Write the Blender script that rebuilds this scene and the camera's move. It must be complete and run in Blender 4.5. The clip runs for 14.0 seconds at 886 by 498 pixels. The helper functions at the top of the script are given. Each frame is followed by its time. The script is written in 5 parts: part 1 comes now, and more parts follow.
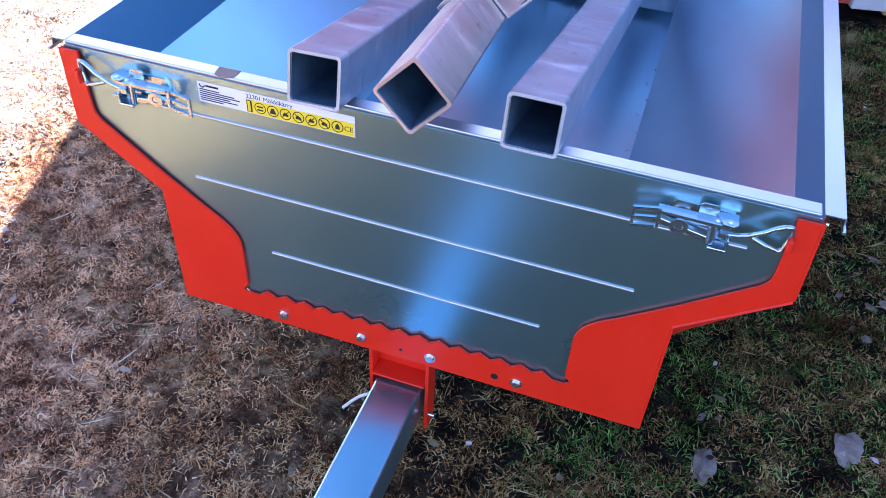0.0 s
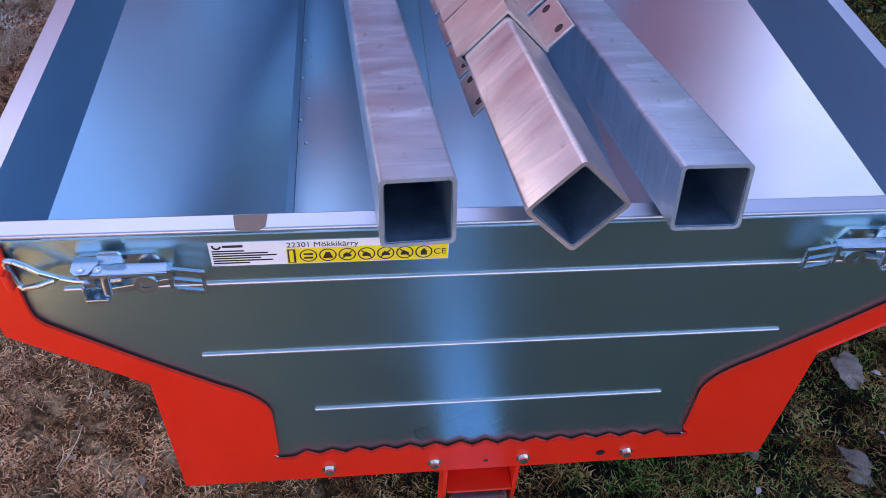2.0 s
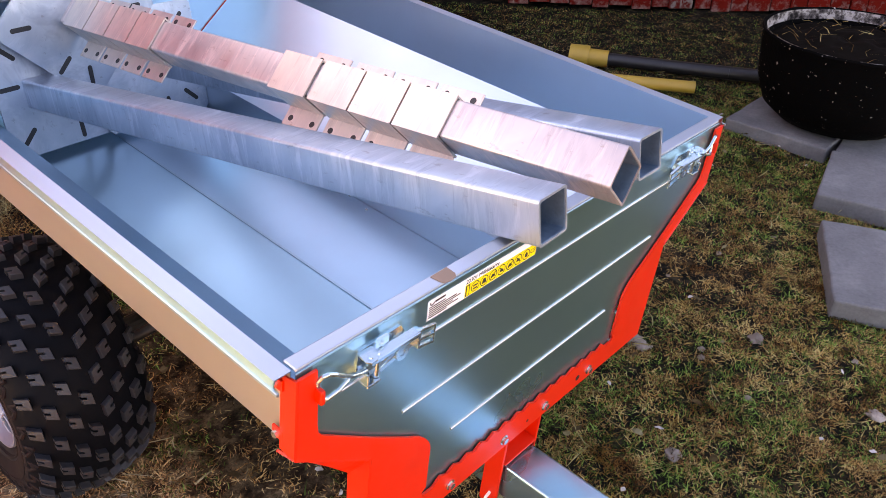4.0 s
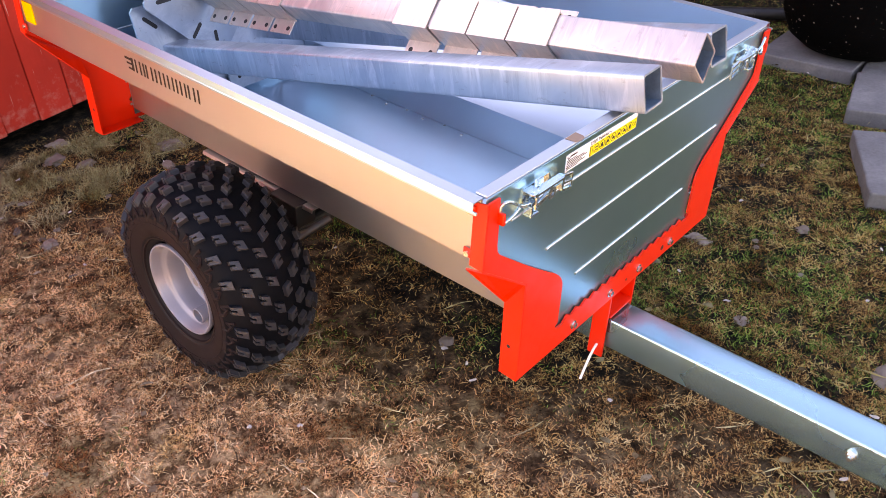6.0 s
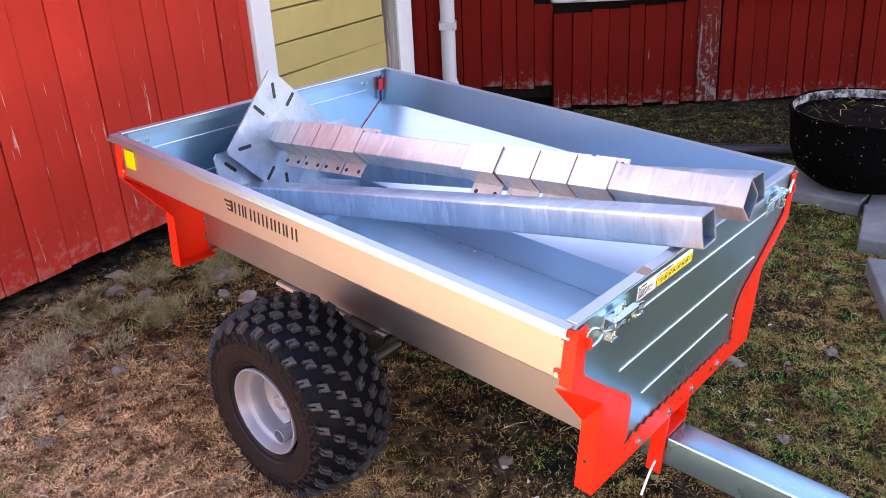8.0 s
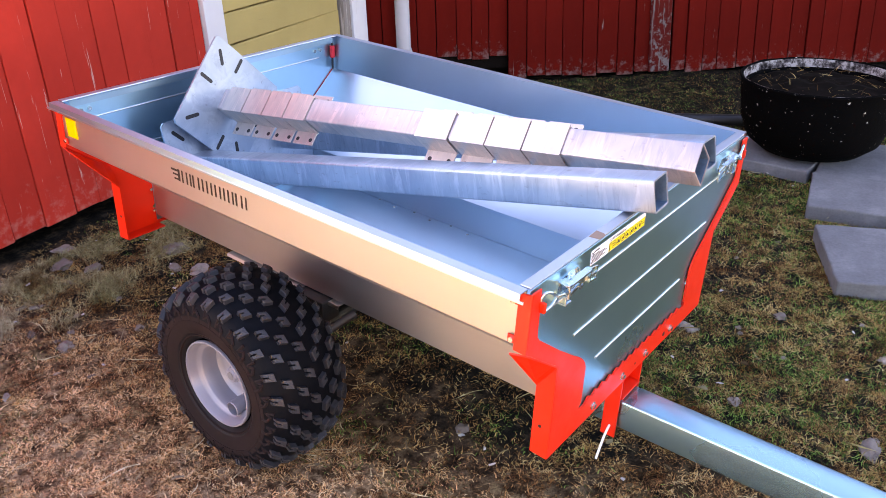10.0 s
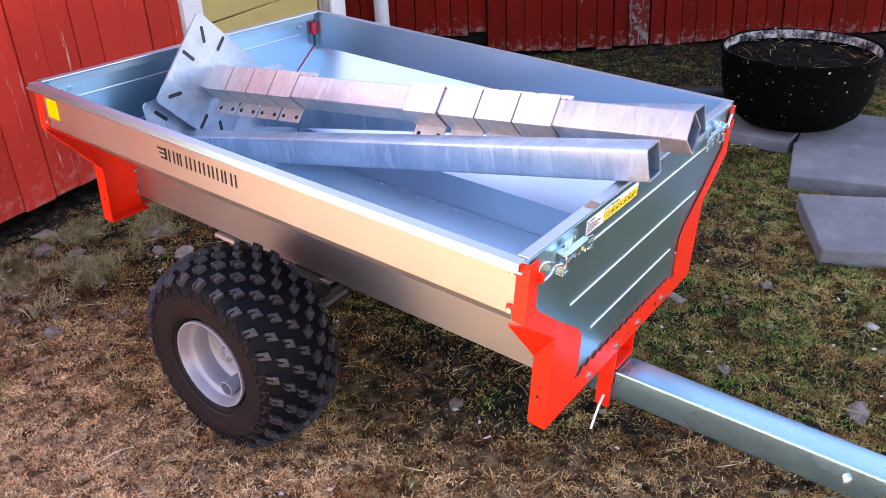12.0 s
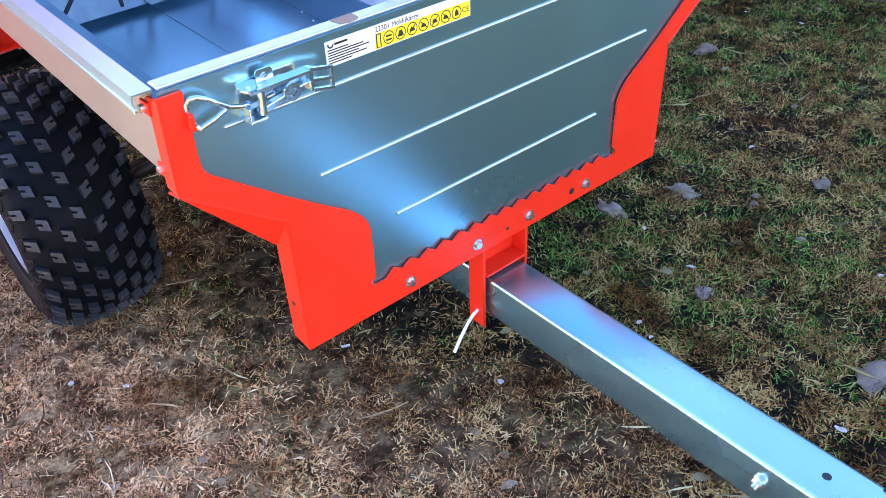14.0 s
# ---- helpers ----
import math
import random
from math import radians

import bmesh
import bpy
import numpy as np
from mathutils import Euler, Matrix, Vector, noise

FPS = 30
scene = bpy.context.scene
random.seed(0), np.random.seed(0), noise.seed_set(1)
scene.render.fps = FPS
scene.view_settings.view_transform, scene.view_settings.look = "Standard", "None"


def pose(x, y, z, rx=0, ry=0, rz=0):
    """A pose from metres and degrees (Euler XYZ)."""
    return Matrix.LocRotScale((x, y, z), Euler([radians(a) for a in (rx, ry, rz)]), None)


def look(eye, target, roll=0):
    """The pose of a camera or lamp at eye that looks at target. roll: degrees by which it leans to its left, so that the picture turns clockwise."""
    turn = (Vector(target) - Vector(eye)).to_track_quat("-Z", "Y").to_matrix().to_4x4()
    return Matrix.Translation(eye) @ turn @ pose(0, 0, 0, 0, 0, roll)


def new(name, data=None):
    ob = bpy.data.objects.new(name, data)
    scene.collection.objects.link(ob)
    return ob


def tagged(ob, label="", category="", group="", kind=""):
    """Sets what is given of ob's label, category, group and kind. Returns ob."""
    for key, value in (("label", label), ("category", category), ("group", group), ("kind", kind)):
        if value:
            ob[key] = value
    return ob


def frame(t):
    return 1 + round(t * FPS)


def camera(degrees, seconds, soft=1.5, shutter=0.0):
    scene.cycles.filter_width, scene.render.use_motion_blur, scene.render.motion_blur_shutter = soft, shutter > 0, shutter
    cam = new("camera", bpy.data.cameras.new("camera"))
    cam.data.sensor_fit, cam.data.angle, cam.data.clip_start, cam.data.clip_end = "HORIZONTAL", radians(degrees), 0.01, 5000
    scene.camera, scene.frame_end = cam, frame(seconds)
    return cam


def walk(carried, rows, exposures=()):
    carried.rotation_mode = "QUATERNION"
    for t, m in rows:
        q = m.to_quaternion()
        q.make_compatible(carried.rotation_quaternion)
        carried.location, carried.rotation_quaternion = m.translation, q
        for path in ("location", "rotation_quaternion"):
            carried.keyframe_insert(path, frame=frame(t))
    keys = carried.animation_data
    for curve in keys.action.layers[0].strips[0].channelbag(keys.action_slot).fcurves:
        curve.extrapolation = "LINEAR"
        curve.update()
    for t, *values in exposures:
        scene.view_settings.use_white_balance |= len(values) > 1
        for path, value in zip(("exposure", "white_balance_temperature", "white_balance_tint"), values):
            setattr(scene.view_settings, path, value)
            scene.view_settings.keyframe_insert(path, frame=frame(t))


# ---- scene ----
cam = camera(57.0, 14.0, soft=0.9)
PATH = [
    (0, (0.329, -0.888, 1.233), (-0.126, 0.615, -0.005), 3.4),
    (0.5, (0.319, -0.892, 1.27), (-0.102, 0.669, 0.093), 2.9),
    (0.8, (0.283, -0.861, 1.264), (-0.107, 0.7, 0.076), 3.3),
    (1, (0.226, -0.819, 1.233), (-0.121, 0.734, 0.022), 2.3),
    (1.2, (0.168, -0.771, 1.209), (-0.105, 0.703, -0.115), 1.6),
    (1.5, (0.086, -0.711, 1.227), (-0.072, 0.715, -0.166), 1.8),
    (1.8, (-0.045, -0.655, 1.218), (0.003, 0.81, -0.143), 3.1),
    (2, (-0.126, -0.641, 1.229), (0.043, 0.845, -0.099), 1.6),
    (2.3, (-0.196, -0.575, 1.218), (0.112, 0.886, -0.113), 1.6),
    (2.5, (-0.222, -0.527, 1.19), (0.196, 0.91, -0.136), 1.4),
    (2.8, (-0.293, -0.481, 1.206), (0.301, 0.833, -0.18), 2.1),
    (3, (-0.383, -0.499, 1.219), (0.403, 0.808, -0.074), 3.7),
    (3.2, (-0.493, -0.517, 1.238), (0.468, 0.739, 0.014), 4.1),
    (5.3, (-1.241, -0.676, 1.384), (0.14, 0.392, 0.407), 0.3),
    (5.5, (-1.255, -0.681, 1.353), (0.048, 0.449, 0.339), -0.7),
    (5.8, (-1.249, -0.716, 1.355), (-0.061, 0.445, 0.241), -3.5),
    (6, (-1.292, -0.696, 1.333), (-0.063, 0.433, 0.231), -2.7),
    (6.2, (-1.348, -0.708, 1.378), (-0.084, 0.409, 0.304), -2.9),
    (6.5, (-1.433, -0.673, 1.398), (-0.052, 0.426, 0.457), -1.8),
    (7, (-1.514, -0.654, 1.445), (-0.119, 0.509, 0.607), -1.8),
    (7.5, (-1.533, -0.664, 1.462), (-0.165, 0.569, 0.681), -2.3),
    (8, (-1.504, -0.671, 1.427), (-0.153, 0.544, 0.591), -2.7),
    (8.5, (-1.485, -0.686, 1.406), (-0.126, 0.474, 0.507), -2.6),
    (11, (-1.511, -0.647, 1.405), (-0.092, 0.445, 0.513), -1.4),
    (11.5, (-1.521, -0.637, 1.4), (-0.093, 0.434, 0.498), -1.5),
    (12, (-1.512, -0.646, 1.391), (-0.105, 0.419, 0.451), -2.4),
    (12.3, (-1.478, -0.686, 1.361), (-0.105, 0.361, 0.352), -1.6),
    (12.5, (-1.445, -0.75, 1.349), (-0.107, 0.318, 0.314), -2.0),
    (12.8, (-1.29, -0.852, 1.346), (0.001, 0.245, 0.283), -1.9),
    (13, (-1.194, -0.917, 1.303), (0.032, 0.243, 0.229), -2.6),
    (13.3, (-1.054, -0.951, 1.266), (0.034, 0.262, 0.105), -4.1),
    (13.5, (-0.952, -0.92, 1.226), (0.088, 0.32, 0.051), -5.0),
    (13.8, (-0.826, -0.86, 1.153), (0.188, 0.38, -0.045), -5.1),
    (14, (-0.743, -0.859, 1.063), (0.229, 0.454, -0.09), -6.5),
]
EXPOSURES = [(0.0, 3.32, 5950, 37), (0.5, 3.08, 5850, 36), (1.0, 2.85, 5850, 38), (1.5, 2.78, 6350, 41), (2.0, 2.95, 7050, 40), (3.0, 3.45, 9700, 39), (5.5, 4.0, 10900, 42), (6.1, 4.0, 10900, 42), (6.7, 4.05, 9400, 40), (12.5, 4.05, 8500, 37), (14.0, 4.05, 6600, 26)]
walk(cam, [(t, look(eye, target, roll)) for t, eye, target, roll in PATH], EXPOSURES)

# ---- light: low evening sun behind the house, which keeps it off the trailer; blue sky ----
SUN_AZ, SUN_EL = radians(-20.0), radians(23)   # clockwise from +y
to_sun = Vector((math.sin(SUN_AZ) * math.cos(SUN_EL), math.cos(SUN_AZ) * math.cos(SUN_EL), math.sin(SUN_EL)))
world = bpy.data.worlds.new("evening_sky")
scene.world = world
world.use_nodes = True
wn = world.node_tree
sky = wn.nodes.new("ShaderNodeTexSky")
sky.sky_type, sky.sun_disc = "NISHITA", False
sky.sun_elevation, sky.sun_rotation = SUN_EL, SUN_AZ
sky.air_density, sky.dust_density, sky.ozone_density = 1.0, 0.7, 3.0
wn.nodes["Background"].inputs[1].default_value = 0.07
wn.links.new(sky.outputs[0], wn.nodes["Background"].inputs[0])
sun = new("sun", bpy.data.lights.new("sun", "SUN"))
sun.data.energy, sun.data.angle, sun.data.color = 5.0, radians(0.55), (1.0, 0.90, 0.68)
sun.matrix_world = look(to_sun * 20, (0, 0, 0))


# ---- materials ----
def material(name):
    m = bpy.data.materials.new(name)
    m.use_nodes = True
    nt = m.node_tree
    return m, nt, nt.nodes["Principled BSDF"]


def node(nt, kind, **values):
    n = nt.nodes.new(kind)
    for key, value in values.items():
        n.inputs[key.replace("_", " ")].default_value = value
    return n


def coords(nt, scale=(1, 1, 1), space="Object"):
    tc, mp = nt.nodes.new("ShaderNodeTexCoord"), nt.nodes.new("ShaderNodeMapping")
    mp.inputs["Scale"].default_value = scale
    nt.links.new(tc.outputs[space], mp.inputs["Vector"])
    return mp.outputs[0]


def noise_tex(nt, vec, scale, detail=4.0, rough=0.55, distort=0.0):
    n = node(nt, "ShaderNodeTexNoise", Scale=scale, Detail=detail, Roughness=rough, Distortion=distort)
    nt.links.new(vec, n.inputs["Vector"])
    return n.outputs["Fac"]


def ramp(nt, fac, stops):
    r = nt.nodes.new("ShaderNodeValToRGB")
    el = r.color_ramp.elements
    while len(el) < len(stops):
        el.new(0.5)
    for e, (p, c) in zip(el, stops):
        e.position, e.color = p, (c, c, c, 1) if isinstance(c, (int, float)) else (*c, 1)
    nt.links.new(fac, r.inputs[0])
    return r.outputs[0]


def mix(nt, fac, a, b, how="MIX"):
    m = nt.nodes.new("ShaderNodeMix")
    m.data_type, m.blend_type = "RGBA", how
    for sock, v in ((m.inputs[0], fac), (m.inputs[6], a), (m.inputs[7], b)):
        if hasattr(v, "links"):
            nt.links.new(v, sock)
        else:
            sock.default_value = v if isinstance(v, (int, float)) else (*v, 1)
    return m.outputs[2]


def bump(nt, bsdf, height, strength=0.3, distance=0.002):
    b = node(nt, "ShaderNodeBump", Strength=strength, Distance=distance)
    nt.links.new(height, b.inputs["Height"])
    nt.links.new(b.outputs[0], bsdf.inputs["Normal"])


def wire(nt, bsdf, **links):
    for key, value in links.items():
        sock = bsdf.inputs[key.replace("_", " ")]
        if hasattr(value, "links"):
            nt.links.new(value, sock)
        else:
            sock.default_value = value if isinstance(value, (int, float)) else (*value, 1)


def sheet_metal(name, tint=(0.38, 0.65, 0.77), rough=(0.26, 0.34), wavy=0.02, metal=0.95, drawn=0.0):
    """Blue-passivated zinc: smooth rolled sheet, faintly cloudy, very slightly wavy."""
    m, nt, b = material(name)
    v = coords(nt)
    cloud = noise_tex(nt, v, 3.5, 3, 0.55)
    col = mix(nt, ramp(nt, cloud, [(0.3, 0.0), (0.75, 1.0)]), tint, tuple(c * 0.92 for c in tint))
    wire(nt, b, Base_Color=col, Roughness=ramp(nt, cloud, [(0.3, rough[0]), (0.75, rough[1])]), Metallic=metal)
    bump(nt, b, noise_tex(nt, v, 1.8, 1), wavy, 0.004)
    # rolling grain runs level, so gloss is drawn out across it
    grain = node(nt, "ShaderNodeCombineXYZ", X=0.3, Y=0.0, Z=1.0)
    nt.links.new(grain.outputs[0], b.inputs["Tangent"])
    b.inputs["Anisotropic"].default_value = drawn
    return m


def galvanised(name, wash=(1.0, 1.0, 1.0)):
    """Hot-dip zinc: cloudy, with pale runs across the tube, dark flecks and scratches."""
    m, nt, b = material(name)
    v = coords(nt)
    streak = noise_tex(nt, coords(nt, (2.5, 4.0, 2.5)), 2.2, 5, 0.6, 0.5)
    bands = noise_tex(nt, coords(nt, (5.0, 30, 5.0)), 1.1, 5, 0.66, 1.1)
    runs = noise_tex(nt, coords(nt, (9.0, 70, 9.0)), 1.0, 4, 0.7, 0.6)
    fine = noise_tex(nt, v, 160.0, 2)
    c1 = ramp(nt, streak, [(0.30, (0.30, 0.36, 0.42)), (0.52, (0.39, 0.45, 0.50)), (0.72, (0.50, 0.54, 0.57))])
    c2 = mix(nt, ramp(nt, bands, [(0.52, 0.0), (0.66, 0.50)]), c1, (0.66, 0.68, 0.71))
    c2 = mix(nt, ramp(nt, runs, [(0.34, 0.40), (0.45, 0.0)]), c2, (0.24, 0.27, 0.32))
    flecks = noise_tex(nt, coords(nt, (60, 22, 60)), 1.0, 4, 0.65)
    c2 = mix(nt, ramp(nt, flecks, [(0.62, 0.0), (0.71, 0.55)]), c2, (0.22, 0.21, 0.21))
    c2 = mix(nt, 1.0, c2, wash, "MULTIPLY")
    wire(nt, b, Base_Color=c2, Metallic=0.72, Roughness=ramp(nt, bands, [(0.35, 0.30), (0.65, 0.46)]))
    bump(nt, b, mix(nt, 0.4, bands, fine), 0.16, 0.0014)
    return m


def painted(name, colour, rough=0.35, metal=0.0, vary=0.12, scale=18.0, coat=0.0, spec=0.5):
    m, nt, b = material(name)
    v = coords(nt)
    f = noise_tex(nt, v, scale, 5, 0.6)
    fine = noise_tex(nt, v, 420.0, 2)
    wire(nt, b, Base_Color=mix(nt, f, tuple(c * (1 - vary) for c in colour), tuple(min(1, c * (1 + vary)) for c in colour)),
         Roughness=ramp(nt, f, [(0.3, rough * 0.85), (0.7, min(1, rough * 1.2))]), Metallic=metal, Coat_Weight=coat, Specular_IOR_Level=spec)
    bump(nt, b, fine, 0.12, 0.0006)
    return m


def board_paint(name, colour, worn, wear=0.62, streak=(22, 22, 1.4), dark=0.6, splash=0.0, bare=0.5):
    """Paint on sawn boards: each board its own tone, flaked streaks down to grey wood."""
    m, nt, b = material(name)
    v = coords(nt, streak)
    info = nt.nodes.new("ShaderNodeObjectInfo")
    shift = nt.nodes.new("ShaderNodeVectorMath")
    nt.links.new(v, shift.inputs[0])
    add = nt.nodes.new("ShaderNodeVectorMath")
    add.operation = "SCALE"
    add.inputs[0].default_value = (37.0, 11.0, 23.0)
    nt.links.new(info.outputs["Random"], add.inputs["Scale"])
    nt.links.new(add.outputs[0], shift.inputs[1])
    vv = shift.outputs[0]
    grain = noise_tex(nt, vv, 2.2, 6, 0.65, 0.4)
    blot = noise_tex(nt, coords(nt), 3.5, 4, 0.6)
    tone = mix(nt, info.outputs["Random"], tuple(c * 0.85 for c in colour), tuple(c * 1.12 for c in colour))
    tone = mix(nt, ramp(nt, blot, [(0.35, 0.0), (0.7, 0.55)]), tone, tuple(c * dark for c in colour))
    flake = ramp(nt, grain, [(wear, 0.0), (wear + 0.05, 0.85)])
    if splash:
        # paint worn off by splashing rain along the foot of the boards
        sep, low = nt.nodes.new("ShaderNodeSeparateXYZ"), node(nt, "ShaderNodeMapRange")
        nt.links.new(coords(nt), sep.inputs[0])
        nt.links.new(sep.outputs[2], low.inputs["Value"])
        for key, value in (("From Min", splash), ("From Max", 0.0), ("To Min", 0.0), ("To Max", 0.25)):
            low.inputs[key].default_value = value
        total = nt.nodes.new("ShaderNodeMath")
        nt.links.new(low.outputs[0], total.inputs[0])
        moved = nt.nodes.new("ShaderNodeVectorMath")
        nt.links.new(coords(nt), moved.inputs[0])
        nt.links.new(add.outputs[0], moved.inputs[1])
        nt.links.new(noise_tex(nt, moved.outputs[0], 26, 6, 0.7), total.inputs[1])
        flake = mix(nt, ramp(nt, total.outputs[0], [(0.68, 0.0), (0.92 - 0.3 * (bare - 0.5), bare)]), flake, (1, 1, 1))
    wire(nt, b, Base_Color=mix(nt, flake, tone, worn), Roughness=0.85, Specular_IOR_Level=0.06)
    bump(nt, b, grain, 0.45, 0.003)
    return m


ZINC = sheet_metal("zinc_sheet", (0.42, 0.63, 0.70), (0.28, 0.36), 0.005, drawn=0.25)
# one zinc, tinted by what each side mirrors: sky left, red wall right
ZINC_SKY = sheet_metal("sky_tinted_sheet", (0.29, 0.57, 0.70), (0.30, 0.38), 0.005, drawn=0.25)
ZINC_REDWALL = sheet_metal("redwall_tinted_sheet", (0.47, 0.60, 0.68), (0.29, 0.37), 0.005, drawn=0.25)
# same sheet, greyed to hold a dimmer, pinker sky in the folds
ZINC_FOLD = sheet_metal("zinc_fold", (0.47, 0.53, 0.59), (0.32, 0.42), 0.01, drawn=0.25)
# outer faces and rails: warm ground reflection put into the tint
ZINC_OUT = sheet_metal("warm_lit_zinc_sheet", (0.49, 0.47, 0.445), (0.36, 0.45), 0.01, drawn=0.25)
ZINC_END = sheet_metal("zinc_end_sheet", (0.32, 0.60, 0.67), wavy=0.01)
# right floor half: pink wall reflection put into the tint
ZINC_FLOOR_REDWALL = sheet_metal("redwall_tinted_floor_sheet", (0.43, 0.66, 0.77), (0.28, 0.35), 0.005, drawn=0.5)
ZINC_FLOOR = sheet_metal("zinc_floor_sheet", (0.41, 0.71, 0.81), (0.28, 0.35), 0.005, drawn=0.5)
ZINC_BAR = sheet_metal("zinc_bar", (0.34, 0.64, 0.76), (0.24, 0.32), 0.01)
GALV = galvanised("hot_dip_zinc", (0.95, 1.0, 1.04))
# same zinc; reflections of red wall and sky put into the wash
GALV_REDWALL = galvanised("redwall_tinted_zinc", (1.32, 0.99, 0.86))
GALV_SKY = galvanised("sky_tinted_zinc", (0.90, 1.0, 1.08))
# clamps: peach light put into the wash of the same zinc
GALV_WARM = galvanised("peach_lit_zinc", (1.60, 1.16, 0.92))
# tube insides: the recess's shade put into a darker, bluer zinc
GALV_SHADED = painted("shaded_zinc_inside", (0.16, 0.28, 0.38), 0.38, 0.7, 0.8, 26)
TAPE = painted("brown_paper_tape", (0.26, 0.16, 0.11), 0.7)
CHROME = sheet_metal("bright_zinc_plate", (0.50, 0.66, 0.72), (0.14, 0.24), 0.02, 0.95)
RED = painted("red_powder_coat", (0.76, 0.024, 0.006), 0.42, 0.0, 0.06, 12, 0.0, 0.35)
# carcass blackened to stand for shade between the tread blocks
RUBBER = painted("shaded_tyre_rubber", (0.002, 0.0028, 0.0045), 0.6, 0.0, 0.3, 25, 0.0, 0.08)
RUBBER_DUSTY = painted("dusty_sidewall_rubber", (0.0120, 0.0070, 0.0072), 0.75, 0.0, 0.85, 9, 0.0, 0.12)
RUBBER_CLEAN = painted("clean_sidewall_rubber", (0.0075, 0.0070, 0.0085), 0.55, 0.0, 0.4, 14, 0.0, 0.15)
# paler than the carcass: wear plus sky sheen on the blocks
LUG = painted("worn_skylit_tread", (0.020, 0.022, 0.027), 0.46, 0.0, 0.4, 60, 0.0, 0.35)
RIM_GREY = painted("silver_rim_paint", (0.21, 0.21, 0.245), 0.40, 0.25, 0.10)
RIM_DARK = painted("dull_cap_centre", (0.16, 0.15, 0.15), 0.6, 0.2, 0.2)
EARTH = painted("potting_earth", (0.006, 0.0045, 0.0035), 0.95, 0.0, 0.6, 40, 0.0, 0.03)
BLACK = painted("black_plastic", (0.012, 0.012, 0.013), 0.45)
INK = painted("printing_ink", (0.02, 0.02, 0.022), 0.6)
GREY_INK = painted("dark_grey_print", (0.035, 0.028, 0.024), 0.7, 0, 0.12, 18.0, 0.0, 0.1)
LABEL_WHITE = painted("white_label", (0.80, 0.80, 0.80), 0.4, 0, 0.03)
LABEL_YELLOW = painted("yellow_label", (0.85, 0.66, 0.02), 0.4, 0, 0.03)
REFLECTOR = painted("amber_reflector", (0.90, 0.50, 0.01), 0.18, 0, 0.05, 60)
RED_GRIP = painted("red_plastic_grip", (0.75, 0.02, 0.03), 0.4)
TIE_WHITE = painted("white_plastic_tie", (0.75, 0.75, 0.72), 0.4)
# crests paler than their sheet, a sky glint put into the tint
RIB = sheet_metal("rib_crest", (0.58, 0.61, 0.62), (0.3, 0.4), 0.02, 0.9)
SCREW = sheet_metal("screw_zinc", (0.75, 0.74, 0.68), (0.2, 0.3), 0.02)
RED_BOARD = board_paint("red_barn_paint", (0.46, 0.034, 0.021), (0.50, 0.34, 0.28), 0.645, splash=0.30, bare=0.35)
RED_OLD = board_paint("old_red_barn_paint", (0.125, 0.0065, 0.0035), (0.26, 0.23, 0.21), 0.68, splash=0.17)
YELLOW_LOG = board_paint("yellow_oil_paint", (0.44, 0.33, 0.125), (0.28, 0.21, 0.09), 0.66, (3, 3, 22), 0.75)
# white paint darkened for the shade along the right wall
WHITE_SHADED = board_paint("shaded_white_paint", (0.42, 0.42, 0.43), (0.24, 0.22, 0.20), 0.62, (18, 18, 2), 0.85)
WHITE_WOOD = board_paint("white_painted_wood", (0.60, 0.60, 0.60), (0.36, 0.33, 0.30), 0.66, (18, 18, 2), 0.88)
PEELING = board_paint("peeling_red_paint", (0.12, 0.012, 0.009), (0.15, 0.135, 0.125), 0.58, (30, 30, 1.6), 0.6, splash=0.95, bare=0.95)
SILL_WOOD = board_paint("flaking_white_sill", (0.40, 0.40, 0.41), (0.12, 0.11, 0.10), 0.52, (2, 26, 26), 0.8)
ROOFING = painted("weathered_roofing", (0.15, 0.085, 0.06), 0.85, 0.0, 0.3, 3, 0.0, 0.1)
GREY_WOOD = board_paint("bare_grey_wood", (0.26, 0.23, 0.20), (0.42, 0.39, 0.36), 0.58, (30, 30, 1.5), 0.6)
YELLOW_PIPE = painted("dull_yellow_plastic", (0.42, 0.26, 0.04), 0.5, 0, 0.2, 12)
# wall core, near black so that gaps between boards read as shade
GAP_BLACK = painted("gap_shade_wood", (0.007, 0.005, 0.004), 0.9, 0.0, 0.3, 18, 0.0, 0.05)


def concrete():
    m, nt, b = material("weathered_concrete")
    v = coords(nt)
    a, f = noise_tex(nt, v, 7, 6, 0.65), noise_tex(nt, v, 90, 4, 0.7)
    c = ramp(nt, a, [(0.3, (0.045, 0.047, 0.049)), (0.55, (0.088, 0.092, 0.095)), (0.75, (0.165, 0.165, 0.16))])
    wire(nt, b, Base_Color=mix(nt, 0.35, c, mix(nt, f, (0.08, 0.08, 0.08), (0.34, 0.34, 0.33))), Roughness=0.9)
    bump(nt, b, mix(nt, 0.5, a, f), 0.5, 0.004)
    return m


